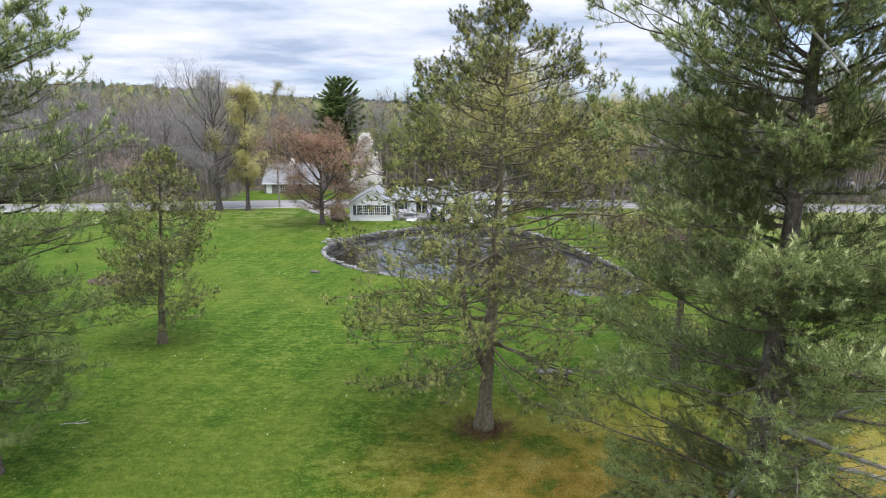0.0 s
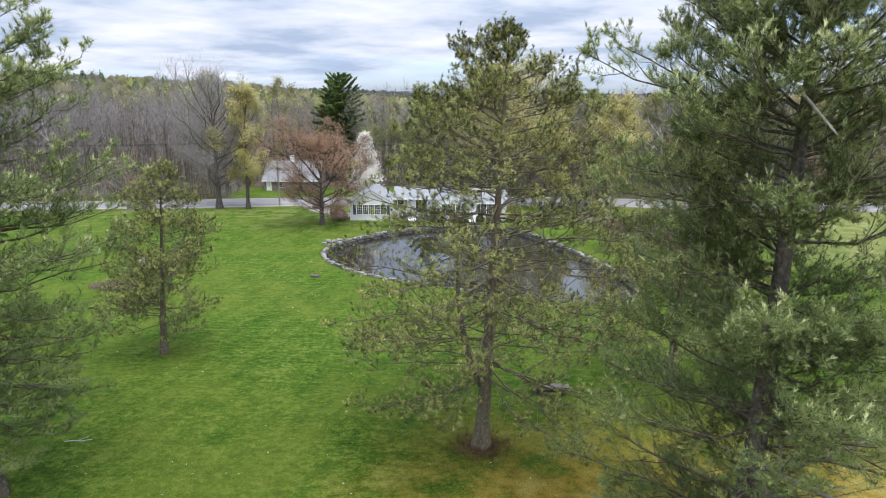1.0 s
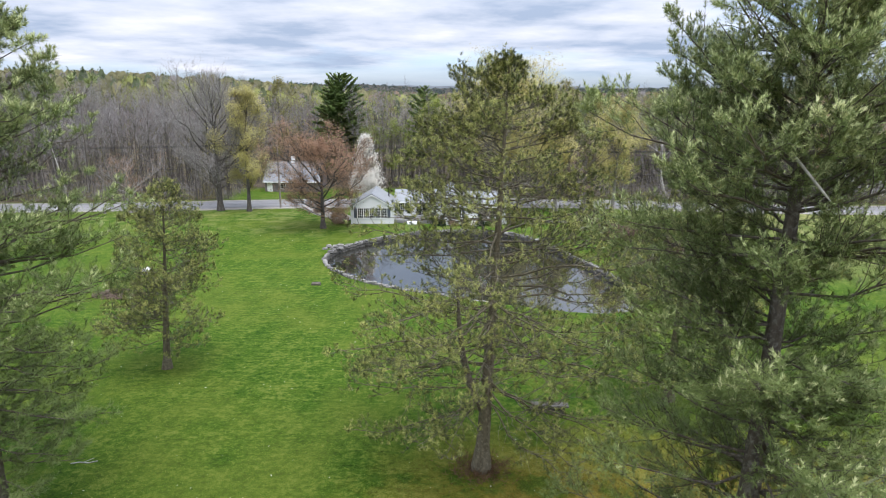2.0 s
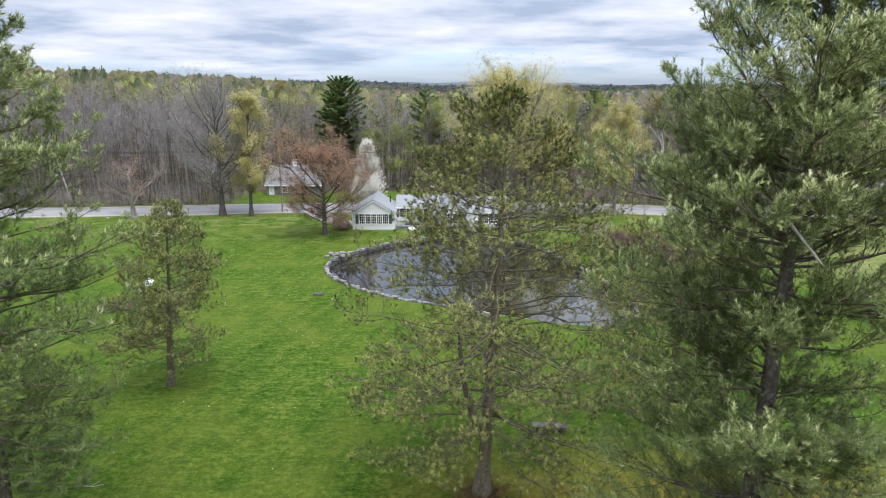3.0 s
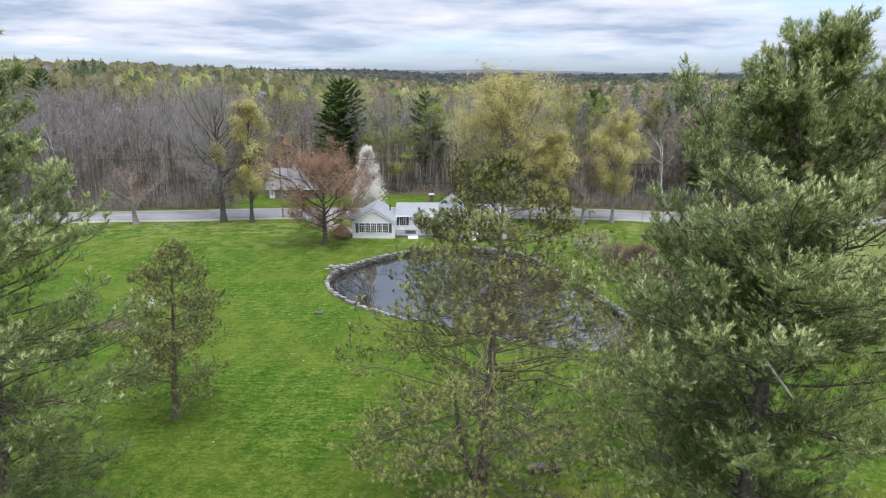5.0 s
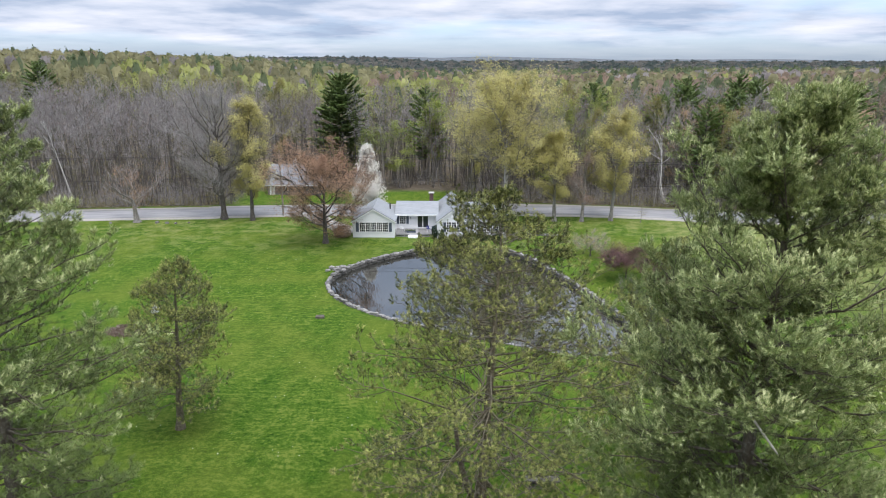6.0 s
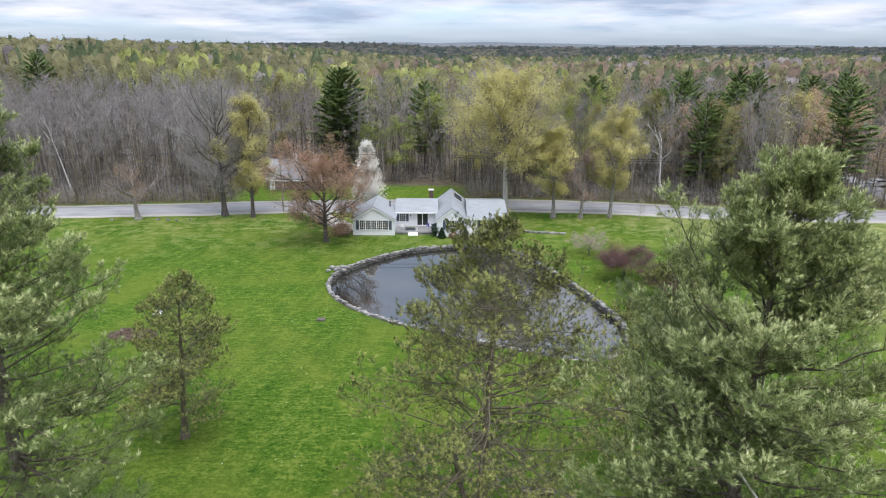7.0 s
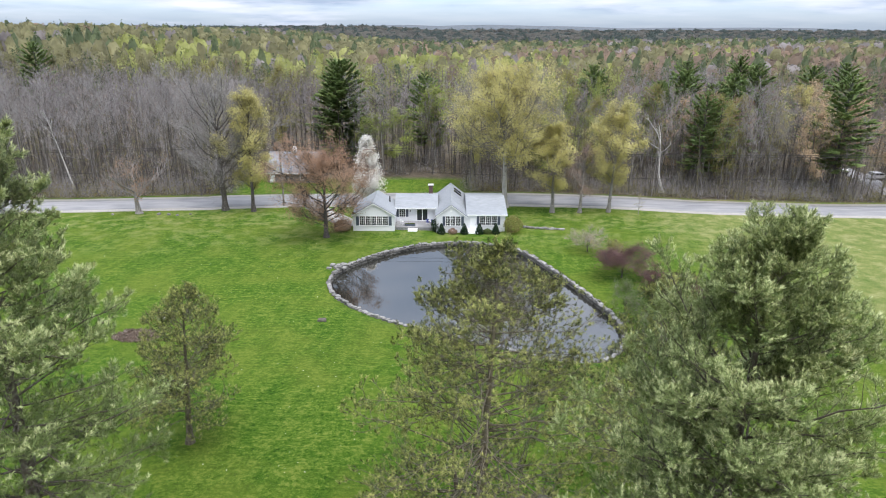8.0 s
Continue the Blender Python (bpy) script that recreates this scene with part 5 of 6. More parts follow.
def white_house():
    h = thing("white_house", (0, 100, -0.6), "long white clapboard ranch house with pale grey roofs", "house")
    # wing with the wide window
    wl = [(-13.9, -9.2, 0.98, 2.55)]
    part("wall", boxes(*wall_cells(-15.05, -8.1, -0.3, 2.8, wl, 1.7, 1.9)), SIDING, h)
    part("gable", prism([(-15.05, 2.8), (-8.1, 2.8), (-11.575, 4.85)], 1.7, 1.9, 1), SIDING, h)
    part("wall", boxes((-15.05, -14.85, 1.9, 9.6, -0.3, 2.8)), SIDING, h)
    part("wall", boxes((-8.3, -8.1, 1.9, 9.6, -0.3, 2.8)), SIDING, h)
    part("wall", boxes((-14.85, -8.3, 9.4, 9.6, -0.3, 2.8)), SIDING, h)
    part("gable", prism([(-15.05, 2.8), (-8.1, 2.8), (-11.575, 4.85)], 9.4, 9.6, 1), SIDING, h)
    window(h, -13.9, -9.2, 0.98, 2.55, 1.7, 3, 4, 5, 0.5)
    gable_roof(h, -15.05, -8.1, 2.8, 4.85, 1.7, 9.6, 0.22)
    part("vent_pipe", boxes((-9.35, -9.15, 7.0, 7.2, 3.2, 4.6)), DARK, h, "dark metal vent pipe")
    part("foundation", boxes((-15.0, -8.15, 1.75, 9.5, -0.5, -0.3)), CONCRETE, h)
    # middle with deck, window and sliding door
    mid = [(-7.55, -6.55, 1.25, 2.65), (-4.5, -2.7, 0.62, 2.68)]
    part("wall", boxes(*wall_cells(-8.1, -1.1, -0.3, 3.1, mid, 6.0, 6.2)), SIDING, h)
    part("wall", boxes((-8.1, -1.1, 12.8, 13.0, -0.3, 3.1)), SIDING, h)
    window(h, -7.55, -6.55, 1.25, 2.65, 6.0, 3, 4, 1, 0.42)
    d = part("sliding_door", boxes((-4.58, -4.5, 5.95, 6.1, 0.62, 2.76), (-2.7, -2.62, 5.95, 6.1, 0.62, 2.76), (-4.5, -2.7, 5.95, 6.1, 2.68, 2.76), (-3.66, -3.54, 5.97, 6.1, 0.62, 2.68)), TRIM, h)
    part("pane", boxes((-4.5, -3.66, 6.05, 6.07, 0.62, 2.68)), GLASS, d)
    part("pane", boxes((-3.54, -2.7, 6.05, 6.07, 0.62, 2.68)), GLASS, d)
    cross_roof(h, -8.35, -0.9, 6.0, 13.0, 3.1, 4.35, 0.6)
    part("wall_lamp", boxes((-5.75, -5.6, 5.86, 6.0, 2.2, 2.45)), DARK, h)
    # gabled front room
    gw = [(0.35, 3.05, 1.15, 2.75)]
    part("wall", boxes(*wall_cells(-1.1, 3.85, -0.3, 2.85, gw, 1.2, 1.4)), SIDING, h)
    part("gable", prism([(-1.1, 2.85), (3.85, 2.85), (1.375, 4.72)], 1.2, 1.4, 1), SIDING, h)
    part("wall", boxes((-1.1, -0.9, 1.4, 16, -0.3, 2.85)), SIDING, h)
    part("wall", boxes((3.65, 3.85, 1.4, 16, -0.3, 2.85)), SIDING, h)
    part("gable", prism([(-1.1, 2.85), (3.85, 2.85), (1.375, 4.72)], 15.8, 16, 1), SIDING, h)
    window(h, 0.5, 2.9, 1.15, 2.75, 1.2, 3, 4, 3, 0.44)
    part("wall", boxes((0.35, 0.42, 1.2, 1.4, 1.15, 2.75), (2.98, 3.05, 1.2, 1.4, 1.15, 2.75)), SIDING, h)
    gable_roof(h, -1.1, 3.85, 2.85, 4.72, 1.2, 16, 0.22)
    for y in (11.2, 13.0):
        part("skylight", prism([(1.9, 4.50), (3.2, 3.54), (3.25, 3.62), (1.95, 4.58)], y, y + 0.9, 1), GLASS, h, "dark skylight in the roof")
    part("gable_vent", boxes((1.2, 1.55, 1.16, 1.2, 3.5, 3.95)), TRIM, h)
    # end wing
    rw = [(6.2, 9.0, 1.1, 2.7), (4.55, 5.55, 0.1, 2.35)]
    part("wall", boxes(*wall_cells(3.85, 10.4, -0.3, 2.85, rw, 1.9, 2.1)), SIDING, h)
    part("wall", prism([(2.1, -0.3), (15.9, -0.3), (15.9, 2.85), (9.0, 4.1), (2.1, 2.85)], 10.2, 10.4, 0), SIDING, h)
    part("wall", boxes((3.85, 10.2, 15.7, 15.9, -0.3, 2.85)), SIDING, h)
    window(h, 6.2, 9.0, 1.1, 2.7, 1.9, 3, 4, 3, 0.44)
    d = part("front_door", boxes((4.55, 5.55, 1.95, 2.02, 0.1, 2.35)), TRIM, h, "white panelled front door")
    part("door_panel", boxes((4.68, 5.0, 1.92, 1.95, 0.3, 1.1), (5.1, 5.42, 1.92, 1.95, 0.3, 1.1), (4.68, 5.0, 1.92, 1.95, 1.25, 2.2), (5.1, 5.42, 1.92, 1.95, 1.25, 2.2)), TRIM, d)
    part("door_handle", boxes((5.42, 5.5, 1.88, 1.95, 1.15, 1.2)), DARK, d)
    part("porch_step", boxes((4.2, 5.9, 0.5, 1.9, -0.2, 0.08)), TRIM, h, "white painted porch step")
    part("porch_side", boxes((4.1, 4.2, 0.5, 1.9, -0.2, 0.75)), TRIM, h)
    cross_roof(h, 3.9, 10.75, 2.1, 15.9, 2.85, 4.15, 0.4)
    part("chimney", boxes((-2.6, -1.9, 12.2, 12.9, 3.2, 5.3)), plain("dark_brick", (0.08, 0.05, 0.045), (0.15, 0.10, 0.09), 9, 0.9), h, "dark brick chimney with pale cap")
    part("chimney_cap", boxes((-2.75, -1.75, 12.05, 13.05, 5.3, 5.45)), CONCRETE, h)
    # deck
    dk = thing("deck", (0, 100, -0.6), "weathered grey timber deck before the sliding door", "deck")
    for i in range(24):
        y = 2.5 + i * 0.146
        part("plank", boxes((-8.05, -1.15, y, y + 0.138, 0.42, 0.46)), DECKING, dk)
    part("rim_board", boxes((-8.05, -1.15, 2.44, 2.495, 0.2, 0.46)), DECKING, dk)
    for i in range(6):
        part("post", boxes((-8.0 + i * 1.35, -7.88 + i * 1.35, 2.5, 2.62, -0.3, 0.42)), DECKING, dk)
    for i in range(3):
        part("skirt_board", boxes((-8.05, -1.15, 2.45, 2.485, -0.05 - 0.14 * i + 0.0, 0.07 - 0.14 * i)), DECKING, dk)
    part("step", boxes((-5.9, -4.3, 1.5, 2.4, -0.2, 0.12)), TRIM, dk, "white painted step")
    part("step", boxes((-5.9, -4.3, 1.95, 2.42, 0.122, 0.3)), TRIM, dk, "white painted step")
    rail = [(-8.0, -6.0), (-4.2, -1.2)]
    for a, b in rail:
        part("handrail", boxes((a, b, 2.5, 2.58, 1.18, 1.24)), DECKING, dk)
        for i in range(int((b - a) / 0.16)):
            part("baluster", boxes((a + 0.16 * i, a + 0.16 * i + 0.035, 2.52, 2.56, 0.46, 1.18)), DECKING, dk)
    garden_chairs()


def garden_chairs():
    blue = plain("blue_canvas", (0.04, 0.05, 0.16), (0.07, 0.08, 0.24), 6, 0.8)
    for x, y, a, mat, lab in ((-2.6, 104.0, 0.4, blue, "dark blue outdoor chair on the deck"), (-1.9, 103.6, -0.5, blue, "dark blue outdoor chair on the deck"), (-7.0, 104.0, 2.6, TRIM, "white outdoor chair on the deck")):
        c = thing("garden_chair", (x, y, -0.14), lab, "chair", "chairs on the deck")
        c.rotation_euler = (0, 0, a)
        part("seat", boxes((-0.26, 0.26, -0.26, 0.26, 0.40, 0.45)), mat, c, bevel=0.01)
        part("backrest", boxes((-0.26, 0.26, 0.22, 0.27, 0.45, 0.95)), mat, c, bevel=0.01)
        for dx in (-0.24, 0.2):
            for dy in (-0.24, 0.2):
                part("leg", boxes((dx, dx + 0.04, dy, dy + 0.04, 0, 0.40)), TRIM, c)
            part("armrest", boxes((dx - 0.01, dx + 0.06, -0.24, 0.24, 0.62, 0.65)), TRIM, c)
    t = thing("planter_box", (-5.6, 103.2, -0.14), "low dark planter box with plants on the deck", "planter")
    part("box", boxes((-0.9, 0.9, -0.18, 0.18, 0, 0.3)), SHUTTER, t, bevel=0.01)
    rng = np.random.default_rng(71)
    p = np.stack([rng.uniform(-0.85, 0.85, 220), rng.uniform(-0.15, 0.15, 220), rng.uniform(0.3, 0.5, 220)], -1)
    child("plant", mesh_from("plant", [(*leaflets(rng, p, 0.12), M["shrub"])]), t, "green planter leaves")


white_house()


def cottage():
    grey = plain("weathered_grey_shingle", (0.13, 0.115, 0.115), (0.22, 0.195, 0.19), 4, 0.9, 0.4, stretch=(0.6, 0.6, 4))
    metal = plain("pale_metal_roof", (0.21, 0.22, 0.235), (0.29, 0.3, 0.315), 2, 0.55, 0.1, stretch=(4, 0.4, 0.4))
    c = thing("cottage", (-33.3, 139, -1.4), "small grey shingled cottage with pale pitched roof", "house")
    holes = [(-2.4, -1.4, 0.75, 2.0), (1.4, 2.4, 0.75, 2.0), (-5.3, -4.4, 0.0, 2.05)]
    part("wall", boxes(*wall_cells(-5.9, 5.9, -0.2, 2.5, holes, 0, 0.2)), grey, c)
    for x in (-5.9, 5.7):
        part("wall", prism([(0.2, -0.2), (9.8, -0.2), (9.8, 2.5), (5, 5.9), (0.2, 2.5)], x, x + 0.2, 0), grey, c)
    part("wall", boxes((-5.7, 5.7, 9.8, 10, -0.2, 2.5)), grey, c)
    window(c, -2.4, -1.4, 0.75, 2.0, 0, 2, 3)
    window(c, 1.4, 2.4, 0.75, 2.0, 0, 2, 3)
    part("front_door", boxes((-5.3, -4.4, 0.05, 0.12, 0.0, 2.05)), TRIM, c, "white front door")
    part("door_surround", boxes((-5.42, -5.3, -0.06, 0.1, 0, 2.2), (-4.4, -4.28, -0.06, 0.1, 0, 2.2), (-5.42, -4.28, -0.06, 0.1, 2.05, 2.2)), TRIM, c)
    cross_roof(c, -6.3, 6.3, 0, 10, 2.5, 6.0, 0.4, mat=metal)
    for i in range(14):
        x = -6.1 + i * 0.93
        part("roof_seam", prism([(5.0, 6.17), (-0.38, 2.42), (-0.38, 2.46), (5.0, 6.21)], x, x + 0.05, 0), metal, c)
    part("chimney", boxes((-1.0, -0.2, 4.6, 5.4, 5.2, 7.3)), TRIM, c, "white painted chimney")
    part("step", boxes((-5.5, -4.2, -1.0, 0, -0.2, 0.0)), CONCRETE, c)


cottage()


# ---------------------------------------------------------------- the pond's stone edge
def stone_shapes(count):
    rng = np.random.default_rng(17)
    out = []
    for _ in range(count):
        bm = bmesh.new()
        bmesh.ops.create_cube(bm, size=1.0)
        bmesh.ops.bevel(bm, geom=bm.edges[:], offset=0.13, segments=1, affect="EDGES")
        for v in bm.verts:
            v.co += Vector(rng.normal(0, 0.045, 3))
        me = bpy.data.meshes.new("stone")
        bm.to_mesh(me)
        bm.free()
        me.materials.append(STONE)
        out.append(me)
    return out


def pond_edge():
    rng = np.random.default_rng(18)
    shapes = stone_shapes(7)
    seg = np.linalg.norm(np.roll(RIM, -1, 0) - RIM, axis=1)
    total = seg.sum()
    acc = np.concatenate([[0], np.cumsum(seg)])
    closed = np.concatenate([RIM, RIM[:1]])
    edge = thing("pond_wall", (0, 0, WATER), "dry-laid wall of pale field stones edging the pond", "stone wall")

    def at(s):
        s = s % total
        p = np.array([np.interp(s, acc, closed[:, 0]), np.interp(s, acc, closed[:, 1])])
        q = np.array([np.interp((s + 0.3) % total, acc, closed[:, 0]), np.interp((s + 0.3) % total, acc, closed[:, 1])])
        return p, math.atan2(*(q - p)[::-1])

    lower_v, lower_f, base = [], [], 0
    s = 0.0
    while s < total - 0.3:
        ln = rng.uniform(0.3, 0.85)
        p, a = at(s + ln / 2)
        m = Matrix.Translation((p[0] + rng.normal(0, 0.08), p[1] + rng.normal(0, 0.08), rng.normal(-0.02, 0.05) - WATER)) @ Matrix.Rotation(a + rng.normal(0, 0.18), 4, "Z") @ Matrix.Rotation(rng.normal(0, 0.1), 4, "X") @ Matrix.Diagonal((ln * 0.95, rng.uniform(0.3, 0.62), rng.uniform(0.16, 0.36), 1))
        o = new("stone", shapes[rng.integers(7)])
        o.parent = edge
        o.matrix_basis = m
        s += ln
    for row in range(2):
        s = 0.0
        while s < total:
            ln = rng.uniform(0.5, 1.2)
            p, a = at(s + ln / 2)
            me = shapes[rng.integers(7)]
            m = Matrix.Translation((p[0], p[1], -0.30 - 0.30 * row - WATER)) @ Matrix.Rotation(a + rng.normal(0, 0.06), 4, "Z") @ Matrix.Diagonal((ln, rng.uniform(0.5, 0.75), 0.31, 1))
            lower_v.append(np.array([m @ v.co for v in me.vertices]))
            for f in me.polygons:
                vs = list(f.vertices)
                lower_f += [[base + vs[0], base + vs[i], base + vs[i + 1]] for i in range(1, len(vs) - 1)]
            base += len(me.vertices)
            s += ln
    # the lower courses are darker than the top stones
    dark = plain("dark_lower_stone", (0.05, 0.048, 0.042), (0.13, 0.125, 0.11), 2.6, 0.8, 0.6)
    o = child("lower_courses", mesh_from("lower_courses", [(np.concatenate(lower_v), np.array(lower_f), dark)]), edge, "darker lower stones")
    tagged(o, kind="stuff")
    # the outlet of heaped stones at one corner
    heap = thing("stone_heap", (-14.6, 83.2, -0.1), "small heap of pale flat stones by the pond", "stones")
    for i in range(11):
        o = new("stone", shapes[i % 7])
        o.parent = heap
        o.matrix_basis = Matrix.Translation((rng.normal(0, 0.5), rng.normal(0, 0.5), 0.12 + 0.16 * (i % 3))) @ Matrix.Rotation(rng.uniform(0, 3), 4, "Z") @ Matrix.Diagonal((rng.uniform(0.5, 0.95), rng.uniform(0.4, 0.7), 0.26, 1))
    # low loose wall beside the house
    wall = thing("garden_wall", (17.2, 103.4, ground_z(17.2, 103.4)), "low tumbled field-stone wall on the grass", "stone wall")
    for i in range(16):
        o = new("stone", shapes[i % 7])
        o.parent = wall
        o.matrix_basis = Matrix.Translation((-3.2 + 0.42 * i + rng.normal(0, 0.06), 0.55 - 0.08 * i + rng.normal(0, 0.1), 0.14 + 0.04 * (i % 3))) @ Matrix.Rotation(rng.uniform(-0.4, 0.4), 4, "Z") @ Matrix.Diagonal((rng.uniform(0.4, 0.7), rng.uniform(0.35, 0.6), rng.uniform(0.25, 0.42), 1))
    flat = new("flat_stone", shapes[2].copy())
    flat.data.materials[0] = plain("brown_field_stone", (0.07, 0.062, 0.05), (0.17, 0.15, 0.12), 2.6, 0.9, 0.5)
    flat.matrix_basis = Matrix.Translation((-13.5, 64.8, ground_z(-13.5, 64.8) + 0.08)) @ Matrix.Diagonal((0.95, 0.7, 0.34, 1))
    tagged(flat, "single flat brown stone lying in the lawn", "stone")
    # pale stones lying in the roadside grass
    for x, y, s_ in ((-60.5, 111.8, 0.5), (-52.2, 112.2, 0.7), (-50.3, 112.0, 0.6), (-48.6, 111.6, 0.6), (-46.5, 112.4, 0.4), (58.3, 132.6, 0.8), (56.2, 132.9, 0.5)):
        o = new("roadside_stone", shapes[int(abs(x)) % 7])
        o.matrix_basis = Matrix.Translation((x, y, ground_z(x, y) + 0.12)) @ Matrix.Rotation(x, 4, "Z") @ Matrix.Diagonal((s_, s_ * 0.7, s_ * 0.55, 1))
        tagged(o, "pale field stone lying in the roadside grass", "stone", "roadside stones")


pond_edge()


# ---------------------------------------------------------------- shrubs
def bushes():
    rng = np.random.default_rng(90)

    def cone(h, r, n):
        t = rng.uniform(0, 1, n) ** 1.4
        a = rng.uniform(0, 6.283, n)
        rr = r * (1 - t) ** 0.8 * rng.uniform(0.75, 1.0, n) * (1 + 0.12 * np.sin(3 * a))
        return np.stack([np.cos(a) * rr, np.sin(a) * rr, 0.1 + t * h], -1)

    def mound(h, r, n):
        d = unit(rng.normal(0, 1, (n, 3))) * rng.uniform(0.55, 1.0, (n, 1)) ** 0.4
        lump = 1 + 0.2 * np.sin(5 * d[:, :1] + 1) * np.sin(4 * d[:, 1:2])
        return np.stack([d[:, 0] * r, d[:, 1] * r, h * (0.5 + 0.5 * d[:, 2])], -1) * np.concatenate([lump, lump, np.ones_like(lump)], 1)

    def bush(name, x, y, pts, size, mat, lab, group=""):
        e = thing(name, (x, y, ground_z(x, y)), lab, "shrub", group)
        k = 9
        d = unit(pts[rng.integers(0, len(pts), k)])
        s = np.linspace(0, 1, 4)
        P = d[:, None] * s[None, :, None] * pts[:, 2].max() * 0.75
        child("stem", smooth(mesh_from("stem", [(*tubes(P, taper(k, 4, 0.03, 0.3), 4), M["bark_dark"])])), e)
        child("crown", mesh_from("crown", [(*leaflets(rng, pts, size, pts - pts.mean(0)), mat)]), e)

    for x in (-0.25, 3.55, 6.05, 8.75):
        bush("conical_shrub", x, 100.5, cone(1.75, 0.75, 1500), 0.12, M["evergreen"], "dark green clipped conical evergreen at the house wall", "conical evergreens")
    for x, y, h, r, mat, lab in ((1.6, 100.6, 0.95, 0.75, "budsred", "low brownish rounded shrub under the window"), (-1.3, 101.6, 2.3, 0.7, "evergreen", "dark climbing evergreen at the house corner"),
                                 (7.4, 100.7, 0.8, 0.7, "shrub", "low rounded shrub under the window"), (11.6, 101.0, 3.0, 1.6, "olive", "loose olive-green shrub at the end of the house"),
                                 (-16.8, 101.6, 1.9, 1.5, "budsred", "brown leafless shrub beside the house")):
        bush("shrub", x, y, mound(h, r, int(1300 * r)), 0.14, M[mat], lab)
    # waterside and meadow shrubs
    for i, (x, y, h, s, mat, lab) in enumerate(((20.9, 66.4, 4.6, 1.8, "shrub", "upright willow shrub in fresh green leaf by the pond"), (21.2, 62.6, 4.0, 1.7, "shrub", "upright willow shrub in fresh green leaf by the pond"),
                                                (21.4, 58.6, 3.6, 1.7, "shrub", "leafy green shrub on the pond bank"), (27.5, 66.5, 3.2, 2.0, "olive", "olive thicket shrub in the meadow"),
                                                (24.8, 86.0, 3.6, 1.6, "olive", "thin olive shrub in the meadow grass"), (30.5, 69.0, 3.2, 2.0, "plum", "brownish purple thicket shrub in the meadow"))):
        g = broadleaf(100 + i, h, 0.05, s, 0.1, 14, 6, 6, 3, 1.6, 0.13, M["bark_dark"], M["twig"], M[mat], top=0.9)
        plant("thicket_shrub", g, ground_at(x, y), lab, "shrub", "shrubs by the pond")
    for i, (x, y, h) in enumerate(((24.6, 59.0, 7.5), (23.0, 55.5, 5.5))):
        g = conifer(120 + i, h, 0.12, np.array([0.1, 0.0]), 0.5, 0.5, 5, lambda u: 2.3 * (1 - u) ** 0.8 + 0.2, lambda u: 0.1 + 0.6 * u, "red", 0.7)
        plant("young_pine", g, ground_at(x, y), "young dark pine standing by the pond bank", "pine tree")


bushes()


def undergrowth():
    """Brush along the forest's edge, past counting."""
    rng = np.random.default_rng(140)
    for name, mat, n, lab in (("brush", "olive", 42000, "olive brush along the edge of the woods"), ("brown_brush", "twig_wood", 60000, "brown leafless brush along the edge of the woods")):
        k = n // 60
        cx = rng.uniform(-120, 125, k)
        cy = verge(cx) + rng.exponential(5 if mat == "olive" else 8, k)
        ok = ~((cx > -44) & (cx < 5) & (cy < np.where(cx < -22, 153, 146))) & ~((cx > 90) & (cx < 105) & (cy < 162))
        cx, cy = cx[ok], cy[ok]
        k = len(cx)
        p = np.stack([np.repeat(cx, 60), np.repeat(cy, 60), np.repeat(height(cx, cy), 60)], -1) + np.abs(rng.normal(0, 1, (k * 60, 3))) * np.array([0, 0, 1.1 if mat == "olive" else 1.8]) + rng.normal(0, 1, (k * 60, 3)) * np.array([1.0, 0.8, 0])
        if mat == "olive":
            V, F = leaflets(rng, p, 0.16)
        else:
            V, F = needles(rng, p, np.tile([0, 0, 1.0], (len(p), 1)), 1, 1.0, 0.05, 0.8, 2.0)
        tagged(new(name, mesh_from(name, [(V, F, M[mat])])), lab, "brush", kind="stuff")


undergrowth()


# ---------------------------------------------------------------- pole, wires, cars, small things
def curve_tube(name, pts, r, mat, parent=None):
    P = np.array(pts, float)[None]
    me = smooth(mesh_from(name, [(*tubes(P, np.full(P.shape[:2], r), 5), mat)]))
    return child(name, me, parent) if parent else new(name, me)


